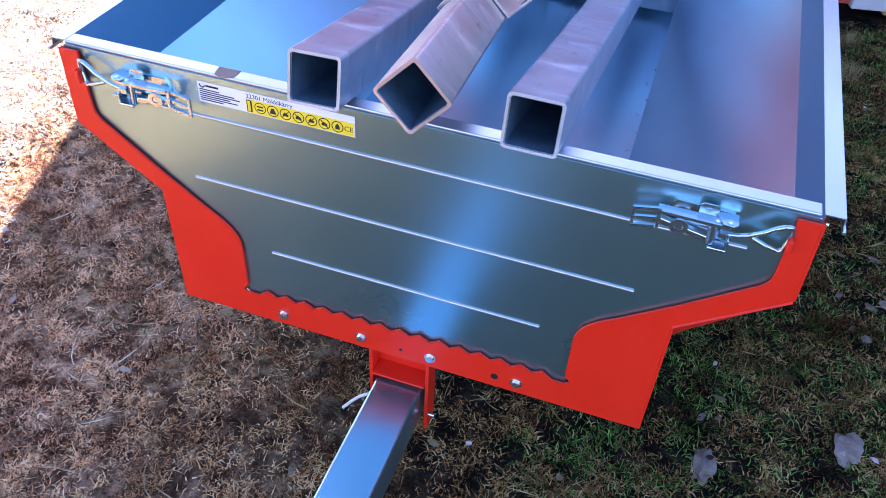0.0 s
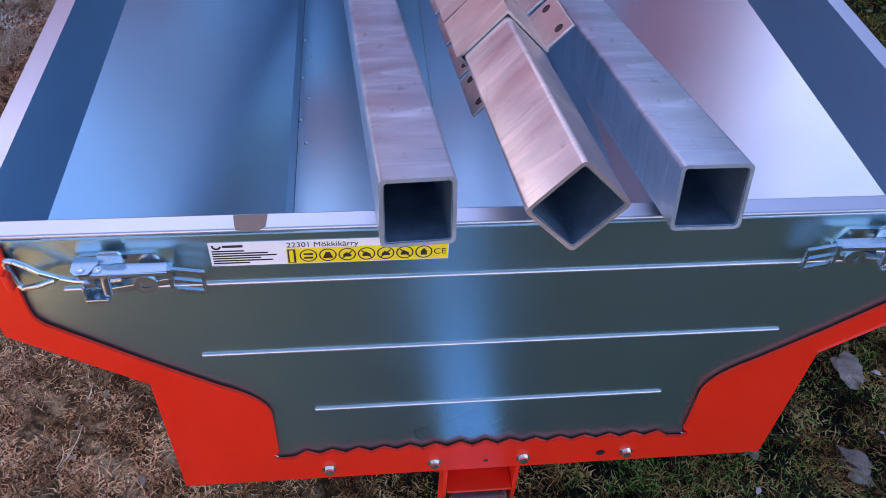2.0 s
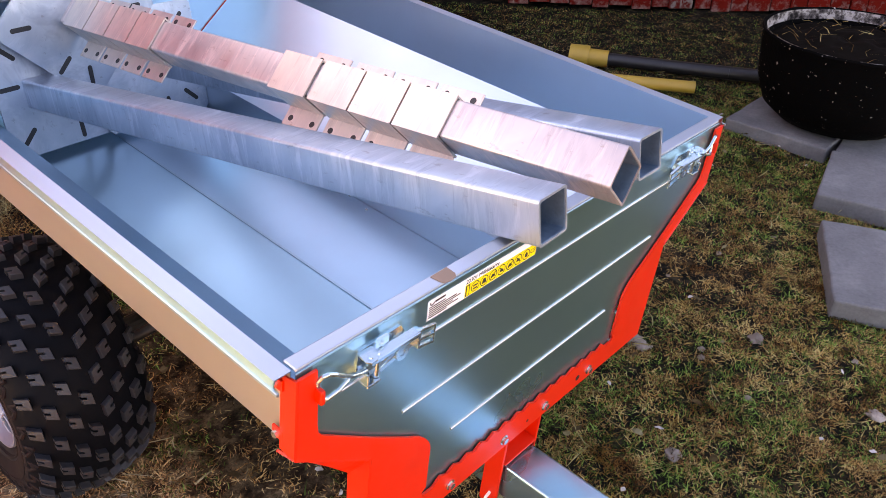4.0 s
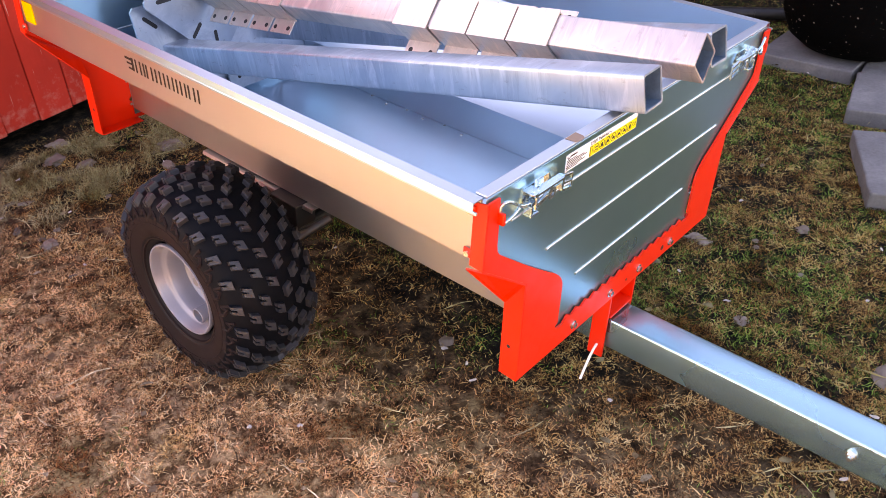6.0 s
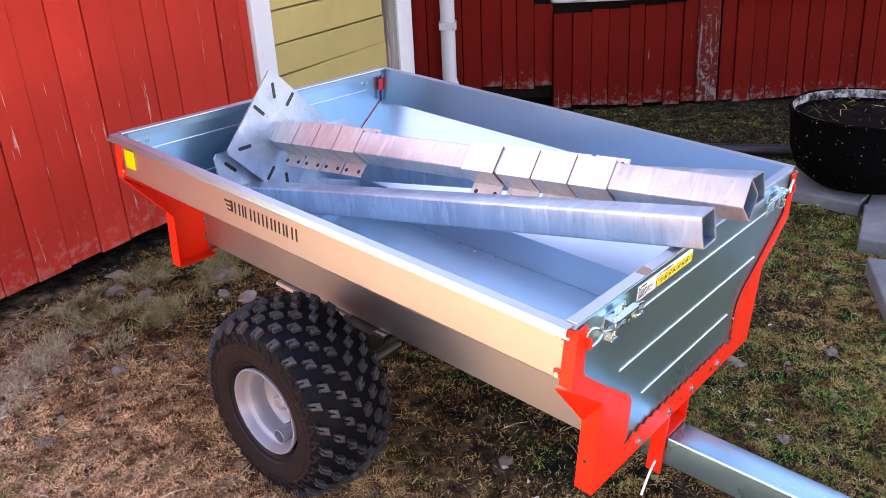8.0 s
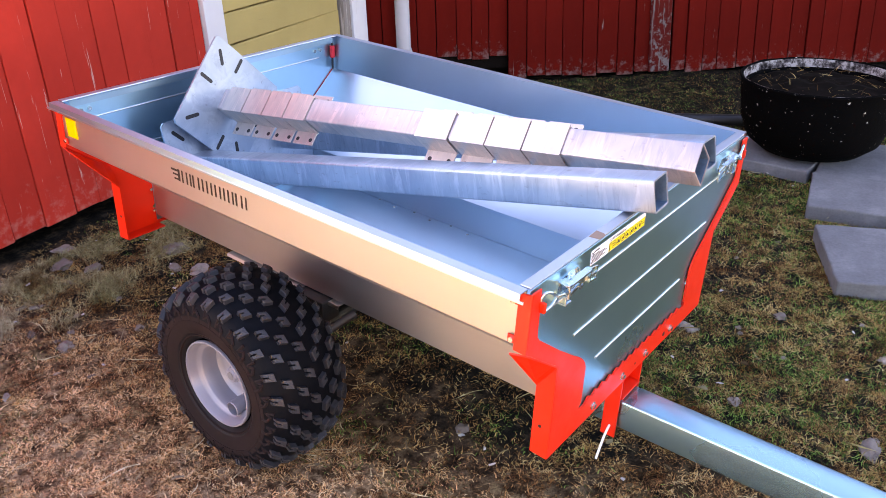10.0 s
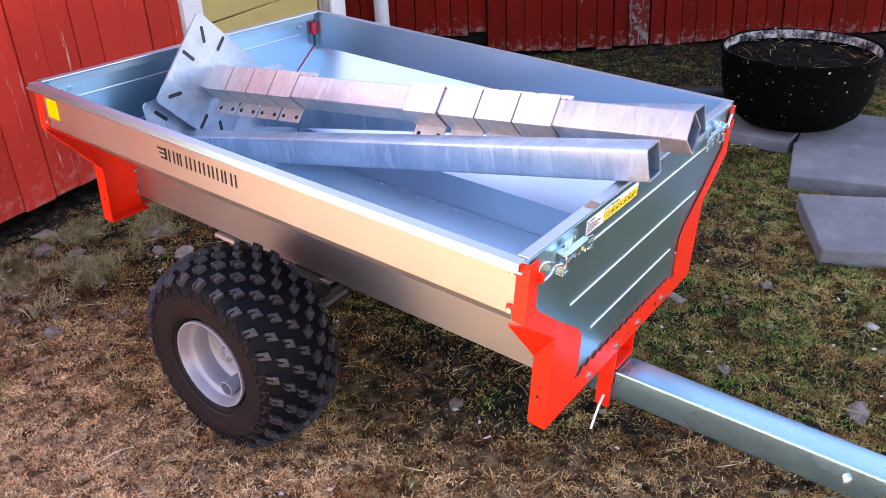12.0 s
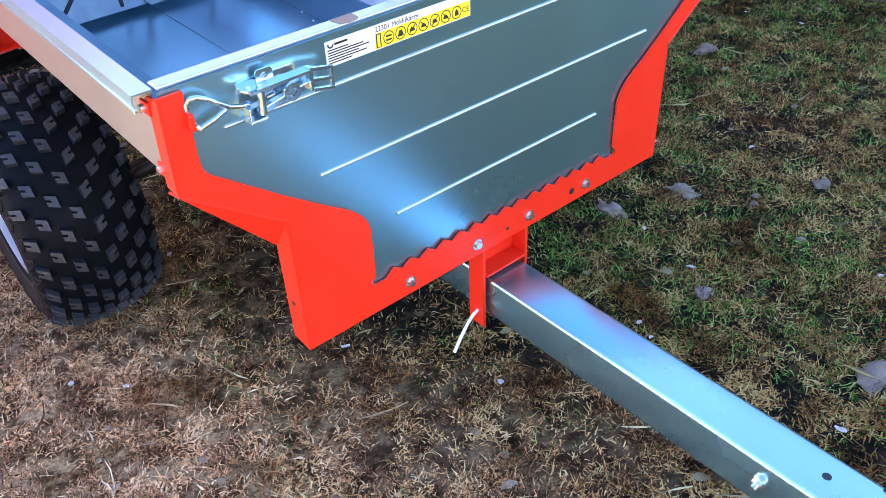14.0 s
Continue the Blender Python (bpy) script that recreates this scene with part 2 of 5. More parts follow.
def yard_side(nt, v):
    """0 on the darker, mossy house side of the yard, 1 on its dry open side, with an uneven border; grass tone and
    weaker light by the house in one.
    """
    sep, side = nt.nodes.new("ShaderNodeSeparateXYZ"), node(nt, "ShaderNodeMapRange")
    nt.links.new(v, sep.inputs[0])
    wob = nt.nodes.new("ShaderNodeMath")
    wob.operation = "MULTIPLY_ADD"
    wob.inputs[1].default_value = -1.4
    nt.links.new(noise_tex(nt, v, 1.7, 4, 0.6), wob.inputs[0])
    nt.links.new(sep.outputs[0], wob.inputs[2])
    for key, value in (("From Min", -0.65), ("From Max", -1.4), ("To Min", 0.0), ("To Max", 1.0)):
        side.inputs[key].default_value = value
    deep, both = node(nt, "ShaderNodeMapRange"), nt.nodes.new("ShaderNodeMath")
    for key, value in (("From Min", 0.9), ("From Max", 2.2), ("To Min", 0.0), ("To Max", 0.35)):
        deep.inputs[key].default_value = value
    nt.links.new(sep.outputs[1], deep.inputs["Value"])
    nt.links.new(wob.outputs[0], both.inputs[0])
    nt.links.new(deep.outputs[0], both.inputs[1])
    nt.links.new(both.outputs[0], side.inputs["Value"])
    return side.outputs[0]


def soil():
    m, nt, b = material("soil_and_thatch")
    v = coords(nt)
    a, p, f = noise_tex(nt, v, 2.2, 5, 0.6), noise_tex(nt, v, 17, 6, 0.7), noise_tex(nt, v, 130, 5, 0.75)
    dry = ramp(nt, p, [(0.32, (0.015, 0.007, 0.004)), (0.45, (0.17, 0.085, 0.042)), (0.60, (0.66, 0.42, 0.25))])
    # house-side soil, darkened for the weaker light there
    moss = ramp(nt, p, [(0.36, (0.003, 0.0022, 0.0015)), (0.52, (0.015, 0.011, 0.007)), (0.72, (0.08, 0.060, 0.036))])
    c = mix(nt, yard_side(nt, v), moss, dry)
    c = mix(nt, ramp(nt, a, [(0.46, 0.0), (0.62, 0.55)]), c, mix(nt, 1.0, c, (0.55, 0.66, 0.42), "MULTIPLY"))
    c = mix(nt, ramp(nt, f, [(0.35, 0.7), (0.55, 0.0)]), c, mix(nt, 1.0, c, (0.25, 0.22, 0.2), "MULTIPLY"))
    wire(nt, b, Base_Color=c, Roughness=0.95, Specular_IOR_Level=0.1)
    bump(nt, b, mix(nt, 0.5, p, f), 0.9, 0.014)
    return m


def blades(name, stops, rough=0.7, house_tone=(0.55, 0.60, 0.43)):
    """Grass: each blade its own tone; paler and drier in patches and towards the open side of the yard, darkened by the
    house for weaker light too.
    """
    m, nt, b = material(name)
    geo = nt.nodes.new("ShaderNodeNewGeometry")
    v = coords(nt)
    patch, small = noise_tex(nt, v, 4.6, 6, 0.68), noise_tex(nt, v, 16.0, 6, 0.72)
    r = ramp(nt, geo.outputs["Random Per Island"], stops)
    r = mix(nt, yard_side(nt, v), mix(nt, 1.0, r, house_tone, "MULTIPLY"), r)
    r = mix(nt, ramp(nt, patch, [(0.53, 0.0), (0.63, 0.92)]), r, mix(nt, 1.0, r, (0.38, 0.24, 0.15), "MULTIPLY"))
    r = mix(nt, ramp(nt, small, [(0.39, 0.75), (0.48, 0.0)]), r, mix(nt, 1.0, r, (0.32, 0.25, 0.20), "MULTIPLY"))
    olive = noise_tex(nt, coords(nt, (1, 1, 0)), 5.5, 4, 0.6)
    r = mix(nt, ramp(nt, olive, [(0.56, 0.0), (0.68, 0.5)]), r, mix(nt, 1.0, r, (0.72, 0.76, 0.45), "MULTIPLY"))
    wire(nt, b, Base_Color=r, Roughness=rough, Specular_IOR_Level=0.08)
    return m


def iron():
    m, nt, b = material("flaking_black_iron")
    v = coords(nt)
    spots, big = noise_tex(nt, v, 55, 3, 0.6), noise_tex(nt, v, 7, 4)
    c = mix(nt, ramp(nt, big, [(0.45, 0.0), (0.7, 0.5)]), (0.0012, 0.0012, 0.0012), (0.003, 0.0022, 0.002))
    wire(nt, b, Base_Color=mix(nt, ramp(nt, spots, [(0.685, 0.0), (0.71, 1.0)]), c, (0.50, 0.46, 0.42)), Roughness=0.8, Specular_IOR_Level=0.04)
    bump(nt, b, spots, 0.4, 0.004)
    return m


def stone():
    m, nt, b = material("field_stone")
    v = coords(nt)
    info = nt.nodes.new("ShaderNodeObjectInfo")
    a = noise_tex(nt, v, 30, 6, 0.7)
    c = mix(nt, info.outputs["Random"], (0.15, 0.11, 0.085), (0.38, 0.31, 0.255))
    wire(nt, b, Base_Color=mix(nt, ramp(nt, a, [(0.35, 0.7), (0.65, 0.0)]), c, (0.12, 0.085, 0.065)), Roughness=0.9)
    bump(nt, b, a, 0.6, 0.006)
    return m


def crust():
    m, nt, b = material("flaking_white_crust")
    f = noise_tex(nt, coords(nt), 24, 6, 0.7)
    wire(nt, b, Base_Color=ramp(nt, f, [(0.40, (0.010, 0.008, 0.008)), (0.50, (0.10, 0.085, 0.08)), (0.58, (0.34, 0.31, 0.29))]), Roughness=0.9, Specular_IOR_Level=0.1)
    bump(nt, b, f, 0.6, 0.004)
    return m


CONCRETE, SOIL, IRON, STONE, CRUST = concrete(), soil(), iron(), stone(), crust()
STRAW = blades("dead_grass", [(0.0, (0.045, 0.018, 0.008)), (0.20, (0.32, 0.142, 0.060)), (0.38, (0.95, 0.475, 0.205)), (1.0, (1.0, 0.73, 0.44))])
ROTTED = blades("rotted_grass", [(0.0, (0.016, 0.007, 0.003)), (0.35, (0.16, 0.066, 0.031)), (1.0, (0.84, 0.41, 0.21))])
GREEN = blades("green_grass", [(0.0, (0.028, 0.058, 0.012)), (0.5, (0.095, 0.19, 0.036)), (1.0, (0.28, 0.45, 0.12))], 0.7, (0.9, 1.0, 0.85))
PALE_STRAW = blades("pale_straw", [(0.0, (0.34, 0.22, 0.12)), (1.0, (0.80, 0.66, 0.46))])
LEAF = blades("dead_leaves", [(0.0, (0.05, 0.028, 0.016)), (0.6, (0.16, 0.095, 0.055)), (1.0, (0.46, 0.36, 0.27))])
# near-white chaff: glare of the sunlit patch put into its colour
SUNLIT_CHAFF = painted("sunlit_chaff", (0.86, 0.76, 0.58), 0.85, 0.0, 0.30, 60, 0.0, 0.05)
CHIP = painted("pale_chip", (0.50, 0.45, 0.42), 0.8, 0.0, 0.4, 30, 0.0, 0.1)
GLASS, gnt, gb = material("window_glass")
wire(gnt, gb, Base_Color=(0.95, 0.97, 0.96), Roughness=0.02, Transmission_Weight=1.0, IOR=1.45)
ORANGE_CLOTH = painted("orange_curtain", (0.85, 0.25, 0.06), 0.9, 0, 0.2, 40)


# ---- mesh helpers ----
def part(name, bm, mat, parent=None, label="", smooth=False):
    bmesh.ops.recalc_face_normals(bm, faces=bm.faces)
    me = bpy.data.meshes.new(name)
    bm.to_mesh(me)
    bm.free()
    me.materials.append(mat)
    if smooth:
        for p in me.polygons:
            p.use_smooth = True
        me.set_sharp_from_angle(angle=radians(38))
    ob = new(name, me)
    ob.parent = parent
    if label:
        tagged(ob, label)
    return ob


def thing(name, m, label, category, group="", kind=""):
    ob = new(name)
    ob.empty_display_size = 0.05
    ob.matrix_world = m
    return tagged(ob, label, category, group, kind)


def box(bm, lo, hi, bevel=0.0, m=None):
    made = bmesh.ops.create_cube(bm, size=1.0)["verts"]
    size = [b - a for a, b in zip(lo, hi)]
    mid = [(a + b) / 2 for a, b in zip(lo, hi)]
    t = Matrix.Translation(mid) @ Matrix.Diagonal((*size, 1))
    bmesh.ops.transform(bm, matrix=(m @ t) if m else t, verts=made)
    if bevel:
        edges = list({e for v in made for e in v.link_edges})
        bmesh.ops.bevel(bm, geom=edges, offset=bevel, segments=2, affect="EDGES", profile=0.5)
    return bm


def frame_to(p0, p1):
    d = Vector(p1) - Vector(p0)
    return Matrix.Translation((Vector(p0) + Vector(p1)) / 2) @ d.to_track_quat("Z", "Y").to_matrix().to_4x4(), d.length


def rod(bm, p0, p1, r, r2=None, seg=12):
    m, n = frame_to(p0, p1)
    bmesh.ops.create_cone(bm, cap_ends=True, segments=seg, radius1=r, radius2=r if r2 is None else r2, depth=n, matrix=m)
    return bm


def wire_rod(bm, points, r, seg=8):
    for a, b in zip(points, points[1:]):
        rod(bm, a, b, r, seg=seg)
    for p in points[1:-1]:
        bmesh.ops.create_icosphere(bm, subdivisions=1, radius=r * 1.02, matrix=Matrix.Translation(p))
    return bm


def prism(bm, outline, y0, y1):
    """A plate with an outline in x and z, from y0 to y1."""
    a = [bm.verts.new((x, y0, z)) for x, z in outline]
    b = [bm.verts.new((x, y1, z)) for x, z in outline]
    bm.faces.new(a)
    bm.faces.new(b[::-1])
    n = len(a)
    for i in range(n):
        bm.faces.new((a[i], b[i], b[(i + 1) % n], a[(i + 1) % n]))
    return bm


def folded(bm, line, y0, y1, th):
    """Sheet of thickness th, folded along a line of x and z, from y0 to y1."""
    pts = [Vector(p) for p in line]
    out = []
    for i, p in enumerate(pts):
        d0 = (pts[i] - pts[i - 1]).normalized() if i else (pts[1] - pts[0]).normalized()
        d1 = (pts[i + 1] - pts[i]).normalized() if i + 1 < len(pts) else d0
        n0, n1 = Vector((-d0.y, d0.x)), Vector((-d1.y, d1.x))
        n = (n0 + n1).normalized()
        out.append(p + n * th / max(0.35, n.dot(n0)))
    return prism(bm, [tuple(p) for p in pts] + [tuple(p) for p in reversed(out)], y0, y1)


def lathe(bm, profile, seg=48, m=None):
    """Turned about x: profile of (x, radius)."""
    rings = []
    for x, r in profile:
        rings.append([bm.verts.new((x, r * math.cos(a), r * math.sin(a))) for a in (2 * math.pi * k / seg for k in range(seg))])
    for p, q in zip(rings, rings[1:]):
        for k in range(seg):
            bm.faces.new((p[k], p[(k + 1) % seg], q[(k + 1) % seg], q[k]))
    if m:
        bmesh.ops.transform(bm, matrix=m, verts=[v for r in rings for v in r])
    return rings


def B():
    return bmesh.new()


def mirror_x(bm):
    bmesh.ops.transform(bm, matrix=Matrix.Diagonal((-1, 1, 1, 1)), verts=bm.verts)
    return bm


# ---- the setting: ground ----
def ground_height(x, y):
    near = max(0.0, 1.0 - max(0.0, math.hypot(x - 0.3, y - 0.5) - 5.0) / 8.0)
    h = 0.016 * noise.noise((x * 2.1, y * 2.1, 3.0)) + 0.007 * noise.noise((x * 9, y * 9, 7.0))
    dip = -0.035 * math.exp(-((x - 0.6) ** 2 + (y - 0.75) ** 2) / 0.18)
    mound = 0.022 * math.exp(-((x + 0.5) ** 2 + (y - 0.78) ** 2) / 0.16)
    return near * (h + dip + mound) - 0.008


def spread(lo, hi, fine, far):
    inner = list(np.arange(lo, hi + 1e-6, fine))
    step, a, b = fine, lo, hi
    left, right = [], []
    while b - a < 2 * far:
        step *= 1.35
        a, b = a - step, b + step
        left.append(a)
        right.append(b)
    return left[::-1] + inner + right


gx, gy = spread(-3.2, 4.8, 0.045, 900), spread(-2.6, 3.8, 0.045, 900)
verts = [(x, y, ground_height(x, y)) for y in gy for x in gx]
nx = len(gx)
faces = [(j * nx + i, j * nx + i + 1, (j + 1) * nx + i + 1, (j + 1) * nx + i) for j in range(len(gy) - 1) for i in range(nx - 1)]
me = bpy.data.meshes.new("ground")
me.from_pydata(verts, [], faces)
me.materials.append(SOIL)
me.polygons.foreach_set("use_smooth", [True] * len(me.polygons))
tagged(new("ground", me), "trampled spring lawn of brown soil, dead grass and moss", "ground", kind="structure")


# ---- the setting: house walls ----
def upright(x, y, z, angle):
    return pose(x, y, z, 0, 0, angle)


LEFT_A = math.degrees(math.atan2(0.196, 0.98))
LEFT_O = Vector((-1.50, 2.180, 0))            # outer end of the near house wall
LEFT_U = Vector((0.9806, 0.1961, 0))
RIGHT_A = -50.0
RIGHT_O = Vector((2.18, 3.09, 0))             # inner corner of the two walls
WALL_H, LOW_H = 2.15, 1.80      # main wall, low end of the lean-to wing; tops unseen, set for sun and sky


def wing_top(x):
    """Height of the wing under its single-pitch roof, unseen and sloped to block the sun, x metres along its front from
    the old corner.
    """
    return max(LOW_H, 2.32 - 0.18 * (x + 0.32))



def wall_core(name, origin, angle, length, depth, label, high=LOW_H, start=0.0):
    bm = B()
    if start < 0:
        prism(bm, [(start, 0.07), (length, 0.07), (length, wing_top(length)), (start, wing_top(start))], 0.03, depth)
    else:
        box(bm, (0, 0.03, 0.07), (length, depth, high))
    box(bm, (start, 0.15, -0.15), (length, depth - 0.002, 0.0695))
    w = part(name, bm, GAP_BLACK)
    w.matrix_world = upright(*origin, angle)
    return tagged(w, label, "wall", kind="structure")


def board_mesh(name, width, height, mat, th=0.022):
    bm = box(B(), (0, 0, 0), (width, th, height), 0.003)
    me = bpy.data.meshes.new(name)
    bmesh.ops.recalc_face_normals(bm, faces=bm.faces)
    bm.to_mesh(me)
    bm.free()
    me.materials.append(mat)
    return me


def set_piece(name, me, parent, x, y, z, rx=0, ry=0, rz=0):
    ob = new(name, me)
    ob.parent = parent
    ob.matrix_local = pose(x, y, z, rx, ry, rz)
    return ob


rnd = random.Random(4)
wall_left = wall_core("wall_left", LEFT_O, LEFT_A, 2.44, 0.24, "red board wall of the near house part, freshly painted", start=-0.32)
x = 0.0
while x < 2.42:
    w = rnd.choice((0.125, 0.14, 0.15, 0.16))
    w = min(w, 2.44 - x)
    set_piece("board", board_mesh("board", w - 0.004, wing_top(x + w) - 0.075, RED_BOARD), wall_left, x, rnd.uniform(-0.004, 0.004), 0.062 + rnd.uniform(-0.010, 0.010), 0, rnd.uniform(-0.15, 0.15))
    x += w
# unseen end of the wing, lengthened to place the shadow's edge on the lawn
for x in (-0.32, -0.16):
    set_piece("board", board_mesh("board", 0.156, wing_top(x + 0.16) - 0.075, RED_BOARD), wall_left, x, 0.002, 0.062)
part("corner_board", box(B(), (2.442, -0.024, 0.045), (2.575, 0.1, LOW_H), 0.004), WHITE_WOOD, wall_left, "white painted corner board")

wall_yellow = wall_core("wall_yellow", LEFT_O + LEFT_U * 2.58, LEFT_A, 1.28, 0.24, "yellow painted log wall with cracked joints")
z = 0.02
while z < LOW_H - 0.17:
    hgt = rnd.uniform(0.15, 0.19)
    bm = box(B(), (0, 0, 0), (rnd.uniform(0.985, 1.018), 0.06, hgt - rnd.uniform(0.004, 0.012)), 0.008)
    log = part("log", bm, YELLOW_LOG, wall_yellow)
    log.matrix_local = pose(0, -0.005 + rnd.uniform(-0.006, 0.006), z, 0, rnd.uniform(-0.8, 0.3))
    z += hgt
part("grey_post", box(B(), (1.025, -0.03, 0), (1.098, 0.08, LOW_H), 0.006), GREY_WOOD, wall_yellow, "bare grey wooden post")

wall_right = wall_core("wall_right", RIGHT_O, RIGHT_A, 5.4, 0.24, "dark red weathered board wall with two windows", WALL_H)
part("corner_board", box(B(), (1.105, -0.04, 0.03), (1.262, 0.028, LOW_H), 0.004), WHITE_WOOD, wall_yellow, "white painted corner board")
SILL = 0.735
WIN = ((1.02, 1.965), (2.125, 3.44))
x = 0.19
while x < 5.35:
    w = min(rnd.choice((0.095, 0.11, 0.12, 0.13)), 5.4 - x)
    in_win = any(a - 0.02 < x + w / 2 < b + 0.02 for a, b in WIN)
    low = rnd.uniform(0.12, 0.16) if 0.60 < x < 1.0 else rnd.uniform(0.03, 0.07) if x < 1.0 else rnd.uniform(0.0, 0.025)
    top = SILL - 0.072 if in_win else WALL_H
    proud = 0.03 if 1.04 < x < 1.97 else 0.0
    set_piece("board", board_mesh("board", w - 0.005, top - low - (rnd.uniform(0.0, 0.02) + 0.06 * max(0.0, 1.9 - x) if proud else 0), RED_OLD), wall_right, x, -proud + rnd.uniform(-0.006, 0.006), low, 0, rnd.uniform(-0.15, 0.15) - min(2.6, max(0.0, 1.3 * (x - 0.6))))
    x += w
    if 1.98 < x < 2.16:
        x = 2.16
lean = part("grey_post", box(B(), (0, -0.05, 0.02), (0.135, 0.03, WALL_H), 0.008), PEELING, wall_right, "post with peeling red paint and bare grey wood")
lean.matrix_local = pose(2.0, 0, 0, 0, -2.0)


def window(x0, x1, z0, z1, n):
    win = thing(f"window_{n}", upright(*RIGHT_O, RIGHT_A), "white painted wooden window with small panes and worn sill", "window", kind="structure")
    bm = B()
    for lo, hi in (((x0, -0.035, z0), (x0 + 0.07, 0.03, z1)), ((x1 - 0.07, -0.035, z0), (x1, 0.03, z1)),
                   ((x0 + 0.071, -0.034, z0), (x1 - 0.071, 0.03, z0 + 0.06)), ((x0 + 0.071, -0.034, z1 - 0.07), (x1 - 0.071, 0.03, z1))):
        box(bm, lo, hi, 0.004)
    part("window_frame", bm, WHITE_SHADED, win)
    part("window_sill", box(B(), (x0 + 0.05, -0.085, z0 - 0.058), (x1 - 0.01, 0.0, z0 - 0.002), 0.006), SILL_WOOD, win, "cracked sill with flaking white paint")
    count = 2 if x1 - x0 < 1 else 3
    w = (x1 - x0 - 0.142) / count
    for k in range(count):
        a = x0 + 0.071 + k * w
        bm = B()
        for lo, hi in (((a, -0.012, z0 + 0.061), (a + 0.035, 0.022, z1 - 0.071)), ((a + w - 0.035, -0.012, z0 + 0.061), (a + w, 0.022, z1 - 0.071)),
                       ((a + 0.036, -0.011, z0 + 0.061), (a + w - 0.036, 0.022, z0 + 0.10)), ((a + 0.036, -0.011, z1 - 0.11), (a + w - 0.036, 0.022, z1 - 0.071))):
            box(bm, lo, hi, 0.003)
        part("sash", bm, WHITE_SHADED, win)
        pane = part("pane", box(B(), (a + 0.03, 0.006, z0 + 0.09), (a + w - 0.03, 0.010, z1 - 0.10)), GLASS, win)
        pane.visible_shadow = False
    if n == 1:
        part("curtain", box(B(), (x1 - 0.215, 0.018, z0 + 0.08), (x1 - 0.095, 0.024, z1 - 0.1), 0.003), ORANGE_CLOTH, win, "orange curtain strip behind the glass")
    return win


window(*WIN[0], SILL, SILL + 1.2, 1)
window(*WIN[1], SILL, SILL + 1.2, 2)

pipe = thing("downpipe", upright(*RIGHT_O, RIGHT_A), "white sheet-metal rain downpipe with bent shoe", "downpipe")
bm = wire_rod(B(), [(0.43, -0.075, 2.12), (0.43, -0.075, 0.24), (0.46, -0.085, 0.14), (0.57, -0.13, 0.07)], 0.045, 16)
part("tube", bm, WHITE_SHADED, pipe, smooth=True)
part("bracket", box(B(), (0.376, -0.125, 0.55), (0.484, 0.0, 0.59), 0.004), WHITE_SHADED, pipe)

# unseen rest of the house, added behind the walls to block sun and stray light
def plan_block(name, plan, z0, z1, mat, label, category):
    bm = B()
    lo, hi = [bm.verts.new((x, y, z0)) for x, y in plan], [bm.verts.new((x, y, z1)) for x, y in plan]
    bm.faces.new(lo)
    bm.faces.new(hi)
    for i in range(len(plan)):
        j = (i + 1) % len(plan)
        bm.faces.new((lo[i], lo[j], hi[j], hi[i]))
    return tagged(part(name, bm, mat), label, category, kind="structure")


bm = B()
prism(bm, [(-0.40, wing_top(-0.40) + 0.004), (2.58, LOW_H + 0.004), (3.86, LOW_H + 0.004), (3.86, LOW_H + 0.09), (2.58, LOW_H + 0.09), (-0.40, wing_top(-0.40) + 0.09)], -0.07, 4.0)
roof = tagged(part("roof", bm, ROOFING), "unseen single-pitch brown roof added to the low wing", "roof", kind="structure")
roof.matrix_world = upright(*LEFT_O, LEFT_A)
plan_block("roof_main", [(2.12, 3.02), (5.60, -1.13), (7.9, 0.8), (6.5, 7.0), (2.14, 6.9)], WALL_H + 0.002, WALL_H + 0.12, ROOFING, "unseen flat brown roof added above the dark red wall", "roof")
plan_block("wall_back", [(-2.27, 5.86), (1.95, 6.60), (1.95, 6.80), (-2.30, 6.06)], -0.1, LOW_H - 0.002, RED_OLD, "unseen dark red back wall added to the wing", "wall")
plan_block("wall_far", [(2.14, 6.3), (6.4, 6.4), (6.4, 6.6), (2.14, 6.5)], -0.1, WALL_H - 0.002, RED_OLD, "unseen dark red back wall added to the house", "wall")
plan_block("wall_inner", [(2.14, 3.35), (2.30, 3.35), (2.30, 6.28), (2.14, 6.28)], -0.1, WALL_H - 0.002, RED_OLD, "unseen dark wall added between the wing and the house", "wall")
plan_block("wall_east", [(6.42, 6.5), (6.25, 6.38), (7.55, 0.95), (7.75, 0.98)], -0.1, WALL_H - 0.002, RED_OLD, "unseen dark red end wall added to the house", "wall")
plan_block("wall_south", [(5.72, -0.86), (7.53, 0.75), (7.53, 0.93), (5.72, -0.66)], -0.1, WALL_H - 0.002, RED_OLD, "unseen dark red short wall added to the house", "wall")
# unseen overhang, added only to darken the windows and boards below
n_out = Vector((-0.766, -0.643, 0))
along = Vector((0.643, -0.766, 0))
p0, p1 = RIGHT_O + along * 0.95 - n_out * 0.2, RIGHT_O + along * 5.5 - n_out * 0.2
plan_block("eave", [(p.x, p.y) for p in (p0, p1, p1 + n_out * 1.05, p0 + n_out * 1.05)], 2.03, 2.09, ROOFING, "unseen slab added as a low eave to shade the windows", "eave")
plan_block("wall_gable", [(-1.81, 2.38), (-1.61, 2.42), (-2.27, 5.9), (-2.46, 5.86)], -0.1, 2.28, RED_OLD, "unseen dark red side wall added to the house", "wall")


# ---- the trailer ----
TRAILER = Matrix(((0.99984, 0.00058, 0.01796, -0.0006), (0.00058, 0.99789, -0.06485, 0.0022), (-0.01796, 0.06485, 0.99773, -0.034), (0, 0, 0, 1)))
